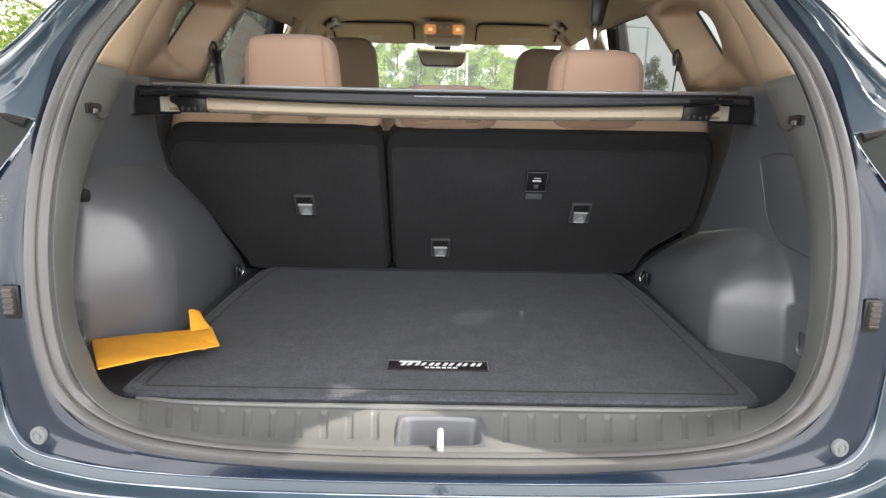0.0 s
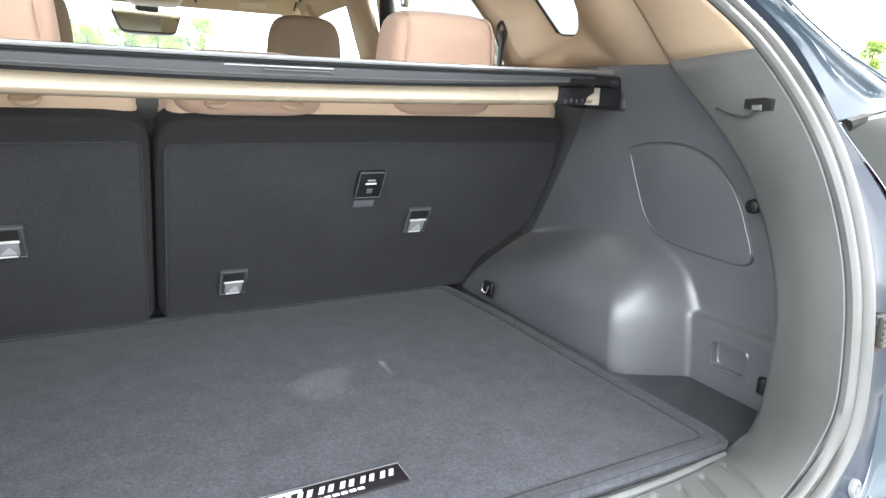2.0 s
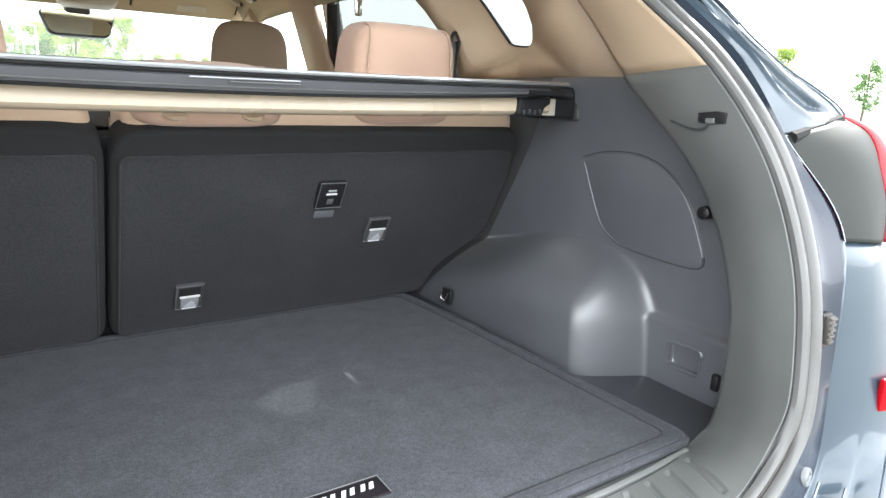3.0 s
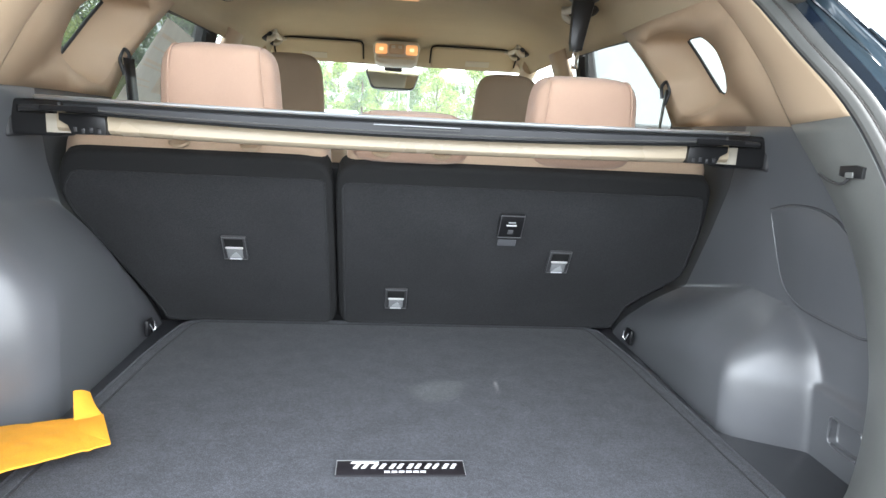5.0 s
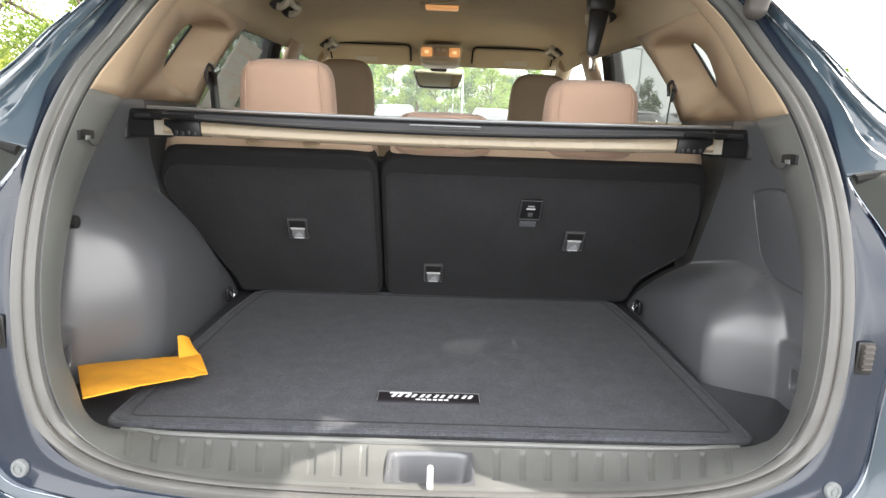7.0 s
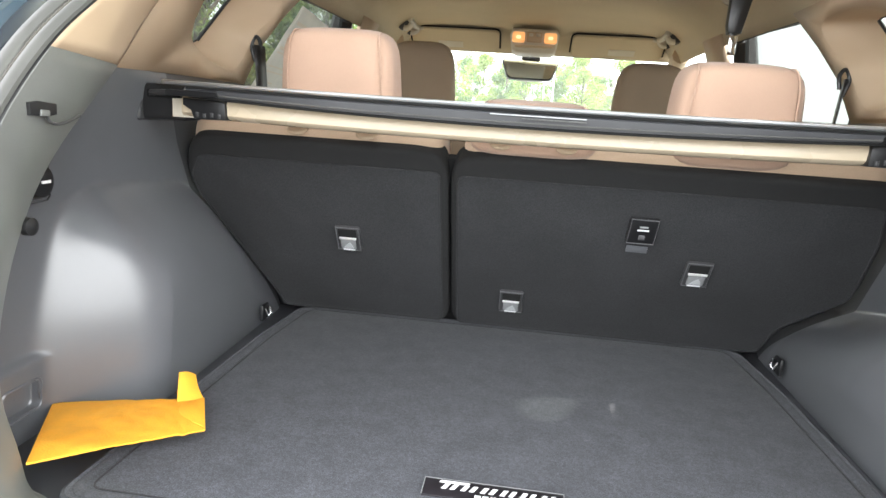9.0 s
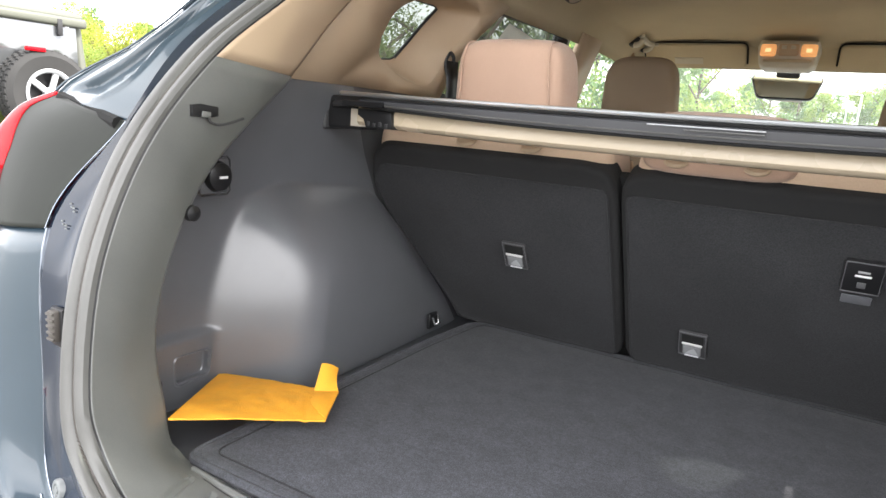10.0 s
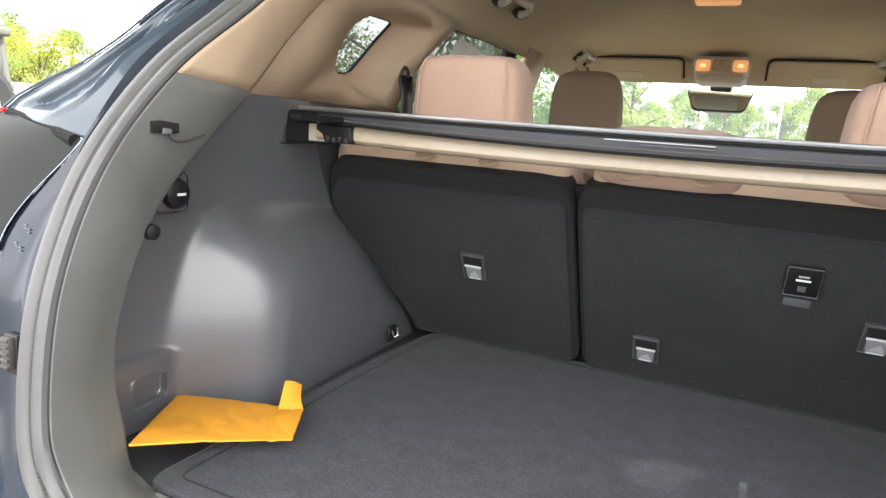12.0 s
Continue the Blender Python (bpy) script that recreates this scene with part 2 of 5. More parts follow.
def block(size, at=(0, 0, 0), bevel=0.005, turn=None, bm=None, seg=2):
    """A box with rounded edges."""
    b = bmesh.new()
    bmesh.ops.create_cube(b, size=1)
    bmesh.ops.scale(b, vec=size, verts=b.verts)
    if bevel:
        bmesh.ops.bevel(b, geom=b.edges[:], offset=min(bevel, min(size) * 0.45), segments=seg, affect="EDGES", profile=0.5)
    m = Matrix.Translation(at) @ (turn.to_4x4() if turn else Matrix())
    bmesh.ops.transform(b, matrix=m, verts=b.verts)
    if bm is None:
        return b
    me = bpy.data.meshes.new("scratch")
    b.to_mesh(me)
    b.free()
    bm.from_mesh(me)
    bpy.data.meshes.remove(me)
    return bm


def prism(outline, direction, bevel=0.0, seg=2):
    """A flat outline pushed along a direction."""
    bm = bmesh.new()
    f = bm.faces.new([bm.verts.new(p) for p in outline])
    r = bmesh.ops.extrude_face_region(bm, geom=[f])
    bmesh.ops.translate(bm, vec=direction, verts=[v for v in r["geom"] if isinstance(v, bmesh.types.BMVert)])
    if bevel:
        d = Vector(direction).normalized()
        rim = [e for e in bm.edges if abs((e.verts[0].co - e.verts[1].co).normalized().dot(d)) < 0.5]
        bmesh.ops.bevel(bm, geom=rim, offset=bevel, segments=seg, affect="EDGES", profile=0.5)
    return bm


def lathe(profile, sides=24, m=Matrix(), cap=True):
    """Points (radius, height) turned round z."""
    rows = [[m @ Vector((r * math.cos(k * math.tau / sides), r * math.sin(k * math.tau / sides), h)) for k in range(sides)] for r, h in profile]
    bm = sheet(rows, closed=True)
    if cap:
        bmesh.ops.holes_fill(bm, edges=[e for e in bm.edges if e.is_boundary])
    return bm


def pillow(size, at, power=3.2, taper=0.0, turn=None, n=20):
    """A plump cushion: a rounded block with soft sides."""
    bm = bmesh.new()
    bmesh.ops.create_cube(bm, size=2)
    bmesh.ops.subdivide_edges(bm, edges=bm.edges[:], cuts=n // 2, use_grid_fill=True)
    for v in bm.verts:
        c = v.co
        s = (abs(c.x) ** power + abs(c.y) ** power + abs(c.z) ** power) ** (1 / power)
        c = c / s
        w = 1 - taper * (c.z * 0.5 + 0.5)
        v.co = Vector((c.x * size[0] / 2 * w, c.y * size[1] / 2 * w, c.z * size[2] / 2))
    bmesh.ops.transform(bm, matrix=Matrix.Translation(at) @ (turn.to_4x4() if turn else Matrix()), verts=bm.verts)
    return bm


def ease(t):
    t = min(max(t, 0.0), 1.0)
    return t * t * (3 - 2 * t)


def lerp_table(table, x):
    if x <= table[0][0]:
        return table[0][1]
    for (a, va), (b, vb) in zip(table, table[1:]):
        if x <= b:
            return va + (vb - va) * (x - a) / (b - a)
    return table[-1][1]


def span(a, b, n):
    return [a + (b - a) * i / n for i in range(n + 1)]


def mirrored(half):
    """A ring from its right half, that runs from bottom centre to top centre."""
    return [Vector(p) for p in half] + [Vector((-p.x, p.y, p.z)) for p in half[-2:0:-1]]


# ---- the tailgate opening ----
SEAL = spline([(0, 1.83, 0.738), (0.16, 1.832, 0.739), (0.34, 1.84, 0.744), (0.47, 1.852, 0.764), (0.548, 1.868, 0.812), (0.583, 1.882, 0.90),
               (0.597, 1.912, 1.04), (0.60, 1.975, 1.18), (0.595, 2.075, 1.305), (0.576, 2.19, 1.405), (0.54, 2.30, 1.51),
               (0.47, 2.39, 1.595), (0.30, 2.44, 1.645), (0.14, 2.455, 1.66), (0, 2.46, 1.662)], 7)
EDGE = spline([(0, 2.0, 0.748), (0.16, 2.0, 0.748), (0.34, 2.0, 0.748), (0.47, 2.004, 0.749), (0.565, 2.008, 0.758), (0.599, 2.01, 0.83),
               (0.60, 2.02, 0.98), (0.60, 2.10, 1.14), (0.60, 2.265, 1.288), (0.585, 2.35, 1.39), (0.55, 2.45, 1.50),
               (0.48, 2.54, 1.585), (0.30, 2.60, 1.635), (0.14, 2.62, 1.65), (0, 2.62, 1.652)], 7)
JOINT = spline([(0, 1.822, 0.722), (0.18, 1.824, 0.722), (0.36, 1.832, 0.722), (0.52, 1.855, 0.7225), (0.628, 1.878, 0.745), (0.655, 1.892, 0.86),
                (0.664, 1.912, 1.072), (0.610, 1.988, 1.208), (0.611, 2.072, 1.316), (0.592, 2.188, 1.418), (0.556, 2.298, 1.524),
                (0.482, 2.388, 1.611), (0.305, 2.438, 1.663), (0.14, 2.453, 1.678), (0, 2.458, 1.680)], 7)
OUTER = spline([(0, 1.765, 0.695), (0.18, 1.767, 0.695), (0.40, 1.772, 0.697), (0.60, 1.79, 0.708), (0.735, 1.832, 0.77), (0.815, 1.868, 0.89),
                (0.792, 1.914, 1.062), (0.760, 1.990, 1.238), (0.690, 2.072, 1.315), (0.644, 2.145, 1.397), (0.566, 2.25, 1.515),
                (0.492, 2.34, 1.624), (0.32, 2.40, 1.69), (0.14, 2.415, 1.705), (0, 2.42, 1.708)], 7)


TAIL = [(0.787, 1.914, 1.062), (0.796, 1.916, 1.088), (0.802, 1.919, 1.115), (0.804, 1.924, 1.142), (0.800, 1.931, 1.170), (0.792, 1.941, 1.195),
        (0.783, 1.960, 1.219), (0.760, 1.990, 1.238)]
OUTER[42:50] = [Vector(p) for p in TAIL]         # the tail lamp bulges outwards


def inside(p, d):
    """A point of the seal's line moved d towards the middle of the opening; along the bottom, forward into the bay."""
    v = Vector((-p.x, 0, 1.2 - p.z))
    v.normalize()
    low = min(max((0.86 - p.z) / 0.10, 0.0), 1.0)
    low = low * low * (3 - 2 * low)
    return p + (v * d + Vector((0, d * 0.35, 0))) * (1 - low) + Vector((-p.x * d * 0.6, d, d * 0.22)) * low


def between(a, b, k, push=Vector((0, 0, 0))):
    return [p.lerp(q, k) + push for p, q in zip(a, b)]


# ---- ground and distance ----
def ground():
    bm = bmesh.new()
    bmesh.ops.create_grid(bm, x_segments=40, y_segments=40, size=400)
    return tagged(part("ground", bm, ASPHALT, smooth=False), "grey asphalt of a large parking lot", "ground", kind="structure")


ground()

# ---- the car's body ----
car = thing("car_body", "dark blue metallic SUV body with its tailgate open", "car")


def ring_part(name, curves, material, label="", thick=0.002, parent=car, smooth=True):
    return part(name, sheet([mirrored(c) for c in curves], closed=True), material, parent, label, thick=thick, smooth=smooth)


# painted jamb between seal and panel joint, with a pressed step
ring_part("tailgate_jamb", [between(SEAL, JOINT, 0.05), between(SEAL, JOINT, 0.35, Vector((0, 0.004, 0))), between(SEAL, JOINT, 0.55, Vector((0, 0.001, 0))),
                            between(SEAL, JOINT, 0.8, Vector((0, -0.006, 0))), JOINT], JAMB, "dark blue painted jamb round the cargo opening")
NS = len(SEAL) - 1
LAMP_LO, LAMP_HI = 1.062, 1.222


LAMP_A, LAMP_B = 42, 49                    # stations at the foot and the tip of the tail lamp


def body_point(i, k):
    """A point of the skin between the panel joint and the outer edge; along the bottom it drops in two small steps."""
    p = JOINT[i].lerp(OUTER[i], k)
    low = 1 - ease((JOINT[i].z - 0.73) / 0.12)
    return p - Vector((0, 0, low * (1 - k) * (0.015 * ease(k / 0.07) + 0.008 * ease((k - 0.37) / 0.06))))


def corner(name, a, b, material, s, push=0.0, label="", fine=1):
    """The piece of the rear corner between two stations of the opening, from the joint to the outer edge."""
    rows = []
    for k in (0.0, 0.02, 0.04, 0.06, 0.08, 0.14, 0.22, 0.30, 0.37, 0.39, 0.41, 0.43, 0.5, 0.57, 0.64, 0.71, 0.78, 0.85, 0.93, 1.0):
        line = [body_point(i, k) for i in range(a, b + 1)]
        rows.append([Vector((s * p.x, p.y - push - 0.015 * math.sin(math.pi * k), p.z)) for p in (spline(line, fine) if fine > 1 else line)])
    return part(name, sheet(rows), material, car, label, thick=0.002)


def channel_point(f, k):
    """The pressed channel above the tail lamp: a flange outside, a curved crease, a hollow between."""
    i = min(math.floor(f), NS - 2)
    p = body_point(i, k).lerp(body_point(i + 1, k), f - i)
    run = f - LAMP_B
    crease = 0.24 + 0.34 * math.exp(-run / 1.5) - 0.06 * ease((run - 9) / 8)
    floor_ = ease((k - crease) / 0.045) * (1 - ease((k - crease - 0.32) / 0.10))
    floor_ *= ease(run / 1.5) * (1 - 0.75 * ease((run - 9) / 4)) * (1 - ease((run - 15) / 3))
    bead = math.exp(-((k - crease + 0.03) / 0.030) ** 2) * ease(run / 1.5)
    dimple = sum(math.exp(-((run - a) / 0.5) ** 2 - ((k - b) / 0.06) ** 2) for a, b in ((3.2, 0.44), (7.5, 0.40)))
    lip = ease((k - 0.95) / 0.04)
    swell = -0.015 * math.sin(math.pi * k) + 0.006 * noise.noise(p * 14.0) * ease(run / 2) * (1 - 0.8 * ease((run - 6) / 5))
    return Vector((p.x, p.y + swell + 0.015 * floor_ - 0.004 * bead - 0.006 * dimple - 0.003 * lip, p.z - 0.004 * floor_))


def rain_channel(s):
    fs = [LAMP_B + j / 4 for j in range(4 * (NS - 1 - LAMP_B) + 1)]
    rows = [[Vector((s * p.x, p.y, p.z)) for p in (channel_point(f, k) for f in fs)] for k in span(0, 1, 56)]
    chan = part("roof_pillar_channel", sheet(rows), PAINT, car, "glossy blue rain channel beside the rear window pillar", thick=0.002)
    edge = [channel_point(f, 1.0) for f in fs[:64]]
    part("flange_edge", tube([Vector((s * p.x, p.y - 0.005, p.z)) for p in edge], 0.0018, 6), PAINT, chan)
    # the lamp rim and bracket lines carry their highlight as a paler material
    rim = [JOINT[i] + Vector((0, -0.004, 0)) for i in range(LAMP_A, LAMP_B + 1)]
    part("lamp_rim", tube([Vector((s * p.x, p.y, p.z)) for p in spline(rim, 4)], 0.0008, 6), EDGE_HIGHLIGHT, car, "edge line round the lamp housing with a painted highlight")
    for a, b, k0, k1 in ((LAMP_B + 11, LAMP_B + 20, 0.27, 0.03), (LAMP_B + 11, LAMP_B + 26, 0.80, 0.92)):
        line = [channel_point(i, k0 + (k1 - k0) * (i - a) / (b - a)) for i in range(a, b + 1)]
        part("bracket_edge", tube([Vector((s * p.x, p.y - 0.004, p.z)) for p in line], 0.0022, 6), EDGE_HIGHLIGHT, chan, "straight edge of the hinge bracket with a painted highlight")


for s in (-1, 1):
    corner("lower_corner_panel", 0, LAMP_A, PAINT, s)
    corner("lamp_housing_back", LAMP_A, LAMP_B, HOUSING, s, 0.003, "dark moulded back of the tail lamp", fine=4)
    rain_channel(s)

# body shell: the outside skin from the rear corner forward


def side_skin(s):
    """Lower body side from rear corner to front wheel, below the windows."""
    ys = [1.93, 2.0, 2.1, 2.3, 2.6, 2.9, 3.2, 3.6, 4.0, 4.4, 4.8, 5.2, 5.6, 5.9, 6.1]
    zs = [0.32, 0.45, 0.60, 0.75, 0.90, 1.00, 1.06]

    def f(y, z):
        w = lerp_table([(1.93, 0.80), (2.0, 0.85), (2.1, 0.885), (2.3, 0.91), (3.0, 0.925), (5.0, 0.92), (5.6, 0.89), (5.9, 0.80), (6.1, 0.66)], y)
        w += lerp_table([(0.32, -0.05), (0.45, -0.012), (0.6, 0.0), (0.75, 0.006), (0.9, 0.0), (1.0, -0.012), (1.06, -0.03)], z)
        return Vector((s * w, y, z))
    bm = surf(f, ys, zs)
    gone = [fc for fc in bm.faces if any(math.hypot(fc.calc_center_median().y - wy, fc.calc_center_median().z - 0.34) < 0.40 for wy in (2.72, 5.38))]
    bmesh.ops.delete(bm, geom=gone, context="FACES")
    part("body_side", bm, PAINT, car, thick=0.004)
    # shoulder under the windows
    part("shoulder_panel", sheet([[Vector((s * lerp_table([(1.93, 0.77), (2.1, 0.855), (2.3, 0.88), (3.0, 0.895), (4.9, 0.89)], y), y, 1.06)) for y in ys[2:11]],
                                  [Vector((s * lerp_table([(1.93, 0.77), (2.1, 0.84), (2.4, 0.80), (3.0, 0.76), (4.9, 0.75)], y), y, lerp_table([(1.93, 1.10), (2.1, 1.13), (2.4, 1.25), (3.2, 1.22), (4.9, 1.12)], y))) for y in ys[2:11]]]),
         PAINT, car, thick=0.004)
    # rear side between shoulder, pillar edge and quarter window
    part("rear_pillar_panel", sheet([[Vector((s * p.x, p.y, p.z)) for p in OUTER if 1.20 < p.z < 1.70 and p.x > 0.5],
                                     [Vector((s * (p.x + 0.015), p.y + 0.30 - 0.25 * (p.z - 1.2), min(p.z + 0.02, 1.69))) for p in OUTER if 1.20 < p.z < 1.70 and p.x > 0.5]]),
         PAINT, car, thick=0.004)
    # pillars and roof rail outside
    part("roof_rail", tube([(s * 0.60, 2.50, 1.66), (s * 0.63, 3.0, 1.69), (s * 0.64, 3.6, 1.69), (s * 0.62, 4.2, 1.62), (s * 0.66, 4.7, 1.40), (s * 0.73, 5.15, 1.13)], 0.035, 10), PAINT, car)
    for pts, w in (([(s * 0.64, 3.60, 1.62), (s * 0.76, 3.68, 1.2)], 0.03),):
        part("door_pillar", tube(pts, w, 8), BLACK, car)
    # wheel arches and wheels
    for wy in (2.72, 5.38):
        part("wheel_arch", tube([(s * 0.915, wy + 0.41 * math.cos(a), 0.34 + 0.41 * math.sin(a)) for a in span(-0.1, math.pi + 0.1, 20)], 0.022, 8), BLACK, car, "black wheel arch moulding")
        m = Matrix.Translation((s * 0.80, wy, 0.345)) @ Euler((0, radians(90) * s, 0)).to_matrix().to_4x4()
        wheel = part("wheel", lathe([(0.23, -0.09), (0.32, -0.1), (0.345, -0.07), (0.345, 0.07), (0.32, 0.1), (0.23, 0.09)], 36, m), TYRE, car, "black tyre on an alloy rim")
        part("rim", lathe([(0.02, 0.05), (0.06, 0.07), (0.18, 0.055), (0.225, 0.085), (0.232, 0.08), (0.232, -0.08)], 30, m), ALU, wheel)


for s in (-1, 1):
    side_skin(s)

part("roof", surf(lambda y, x: Vector((x, y, 1.715 - 0.09 * (abs(x) / 0.62) ** 3 - 0.25 * max(0, y - 3.6) ** 2 - 0.03 * max(0, 2.7 - y))), span(2.47, 4.25, 14), span(-0.62, 0.62, 14)), PAINT, car, thick=0.006)
part("bonnet", surf(lambda y, x: Vector((x, y, 1.10 - 0.05 * (x / 0.75) ** 2 - 0.16 * max(0, (y - 5.1)) ** 2)), span(5.0, 6.05, 10), span(-0.80, 0.80, 12)), PAINT, car, thick=0.006)
part("front_bumper", surf(lambda a, z: Vector((0.90 * math.sin(a), 5.75 + 0.42 * math.cos(a) ** 0.6 - 0.06 * abs(z - 0.6), z)), span(-1.5, 1.5, 24), span(0.28, 1.0, 6)), PAINT, car, thick=0.006)


def bumper_profile():
    """Rear bumper: from the lower edge of the opening back and down."""
    prof = [(0.0, 0.0), (-0.012, -0.006), (-0.016, -0.024), (-0.034, -0.030), (-0.040, -0.046), (-0.085, -0.052), (-0.11, -0.075), (-0.12, -0.16), (-0.11, -0.32), (-0.06, -0.42)]
    half = [p for p in OUTER if p.z < 1.0 and p.x >= 0]
    ring = [Vector((-p.x, p.y, p.z)) for p in half[:0:-1]] + half
    rows = []
    for dy, dz in prof:
        row = []
        for p in ring:
            out = min(abs(p.x) / 0.76, 1.0)
            side = math.copysign(1, p.x) * 0.12 * out ** 6 * min(1.0, -dz * 6)
            low = 0.70 + (p.z - 0.70) * max(0.0, 1 + dz * 2.2)
            row.append(Vector((p.x + side, p.y + dy * (1 - 0.75 * out ** 4), low + dz)))
        rows.append(row)
    return sheet(rows)


# pressed lines; the first three have the highlight put into their colour
for k, r, last in ((0.0, 0.0016, 42), (0.075, 0.0018, 28), (0.36, 0.0018, 27), (0.80, 0.0030, 25)):
    low = [body_point(i, k) + Vector((0, -0.015 * math.sin(math.pi * k) - 0.001, 0.0006)) for i in range(last + 1)]
    path = [Vector((-p.x, p.y, p.z)) for p in low[:0:-1]] + low
    part("body_crease", tube(path, r, 8), EDGE_HIGHLIGHT if k < 0.5 else PAINT, car, "pressed edge line above the bumper")
part("rear_bumper", bumper_profile(), PAINT, car, "dark blue painted rear bumper", thick=0.004)


def tail_lamp(s):
    pts = list(range(LAMP_A, LAMP_B + 1))
    outer, inner = spline([OUTER[i] for i in pts], 4), spline([JOINT[i] for i in pts], 4)
    cut_at = 11
    for name, a, b, material, label in (("tail_lamp", cut_at, len(outer), RED, "red tail lamp lens wrapping the body corner"), ("tail_lamp_foot", 0, cut_at + 1, RED_DEEP, "deep red lower part of the tail lamp lens")):
        rows = []
        for k, dx, dy in ((0.27, 0, -0.006), (0.25, 0, -0.014), (0.10, 0, -0.016), (0.0, 0.001, -0.010), (0.0, 0.002, 0.02), (0.0, 0.012, 0.13)):
            row = []
            for o, q in zip(outer[a:b], inner[a:b]):
                tip = 1 - 0.7 * ease((o.z - 1.16) / 0.07)
                p = o.lerp(q, k * tip)
                row.append(Vector((s * (p.x + dx * tip), p.y + dy * (0.4 + 0.6 * tip), p.z)))
            rows.append(row)
        part(name, sheet(rows), material, car, label, thick=0.004)
    gap = [JOINT[pts[-1]].lerp(OUTER[pts[-1]], k) for k in span(0.05, 0.88, 8)]
    part("lamp_gap", tube([Vector((s * p.x, p.y - 0.009, p.z - 0.004)) for p in gap], 0.0085, 8), VOID, car)
    # reflector low on the bumper corner
    turn = Euler((0, 0, s * radians(-15))).to_matrix()
    part("reflector", block((0.07, 0.010, 0.050), (s * 0.768, 1.847, 0.851), 0.004, turn), RED, car, "small red bumper reflector")


for s in (-1, 1):
    tail_lamp(s)
    # rubber buffers and bolts in the jamb
    part("buffer_socket", block((0.026, 0.008, 0.050), (s * 0.619, 1.895, 0.957), 0.003), BLACK, car)
    buf = part("rubber_buffer", block((0.016, 0.016, 0.040), (s * 0.619, 1.892, 0.960), 0.003), BUFFER, car, "ribbed brown-grey rubber buffer")
    for k in range(5):
        part("rib", block((0.015, 0.004, 0.004), (s * 0.619, 1.884, 0.944 + 0.008 * k), 0.0015), BUFFER, buf)
    c, along, across = SEAL[27].lerp(JOINT[27], 0.66), JOINT[28] - JOINT[26], JOINT[27] - SEAL[27]
    n = along.cross(across).normalized()
    n = n if n.y < 0 else -n
    m = Matrix.Translation((s * c.x, c.y - 0.003, c.z)) @ Vector((s * n.x, n.y, n.z)).to_track_quat("Z", "Y").to_matrix().to_4x4()
    part("bolt", lathe([(0.0135, -0.006), (0.0135, 0.002), (0.012, 0.004), (0.008, 0.004), (0.0075, 0.0025), (0.005, 0.0025), (0.0045, 0.0045), (0.001, 0.0045)], 20, m), BOLT_GREY, car, "grey round bolt cap")


for r in range(4):
    for k, w in enumerate((0.006, 0.011, 0.007)):
        p = SEAL[44 - r // 2].lerp(JOINT[44 - r // 2], 0.55 + 0.13 * k)
        part("etched_mark", block((w * 0.6, 0.001, 0.0015), (-p.x, p.y - 0.004, p.z - 0.004 * (r % 2)), 0.0), BOLT_GREY, car, smooth=False)


# the open tailgate overhead
def tailgate():
    gate = thing("tailgate", "raised dark blue tailgate with its rear window", "tailgate")

    def f(u, x):
        y = 2.52 - 1.20 * u
        z = 1.735 + 0.45 * u - 0.10 * u * u
        return Vector((x * (0.66 + 0.12 * math.sin(math.pi * min(u * 0.8, 1))), y, z - 0.05 * x * x))
    us, xs = span(0, 1, 20), span(-1, 1, 20)
    bm = surf(f, us, xs)
    gone = [fc for fc in bm.faces if 0.16 < (2.52 - fc.calc_center_median().y) / 1.20 < 0.56 and abs(fc.calc_center_median().x) < 0.50]
    bmesh.ops.delete(bm, geom=gone, context="FACES")
    part("panel", bm, PAINT, gate, thick=0.03)
    part("rear_window", surf(lambda u, x: f(u, x) + Vector((0, 0, 0.005)), span(0.12, 0.58, 8), span(-0.8, 0.8, 8)), TINTED, gate, "tinted rear window")
    for s in (-1, 1):
        # painted arm; its brown colour stands in for the headliner's reflection
        arm = [(s * 0.546, 2.215, 1.480), (s * 0.551, 2.205, 1.52), (s * 0.562, 2.175, 1.62), (s * 0.572, 2.12, 1.72), (s * 0.58, 2.06, 1.81), (s * 0.58, 1.99, 1.89)]
        hinge = part("hinge_arm", tube(spline([Vector(p) for p in arm], 4), 0.020, 14), BUFFER, gate, "hinge arm with the headliner's brown reflection in its colour")
        part("end_cap", pillow((0.0405, 0.0405, 0.0405), (s * 0.546, 2.215, 1.480), 2.0, n=12), BUFFER, hinge)
    return gate


tailgate()

# ---- opening trim: seal, garnish, sill ----
seal = thing("tailgate_seal", "grey rubber weatherstrip round the cargo opening", "weatherstrip")


def strip(profile):
    """A band along the seal's line; the profile is (distance inwards, height)."""
    rows = []
    for d, h in profile:
        row = []
        for p in SEAL:
            low = ease((0.86 - p.z) / 0.10)
            row.append(inside(p, d) + (Vector((0, -1, 0)).lerp(Vector((0, -0.35, 1)), low)).normalized() * h)
        rows.append(mirrored(row))
    return sheet(rows, closed=True)


part("bulb", strip([(-0.002, -0.008), (-0.002, 0.006), (0.0, 0.010), (0.004, 0.0115), (0.009, 0.011), (0.0125, 0.009), (0.0135, 0.004)]), RUBBER, seal)
part("groove", strip([(0.0130, 0.0045), (0.0145, 0.0050), (0.0165, 0.0045)]), BUFFER, seal)


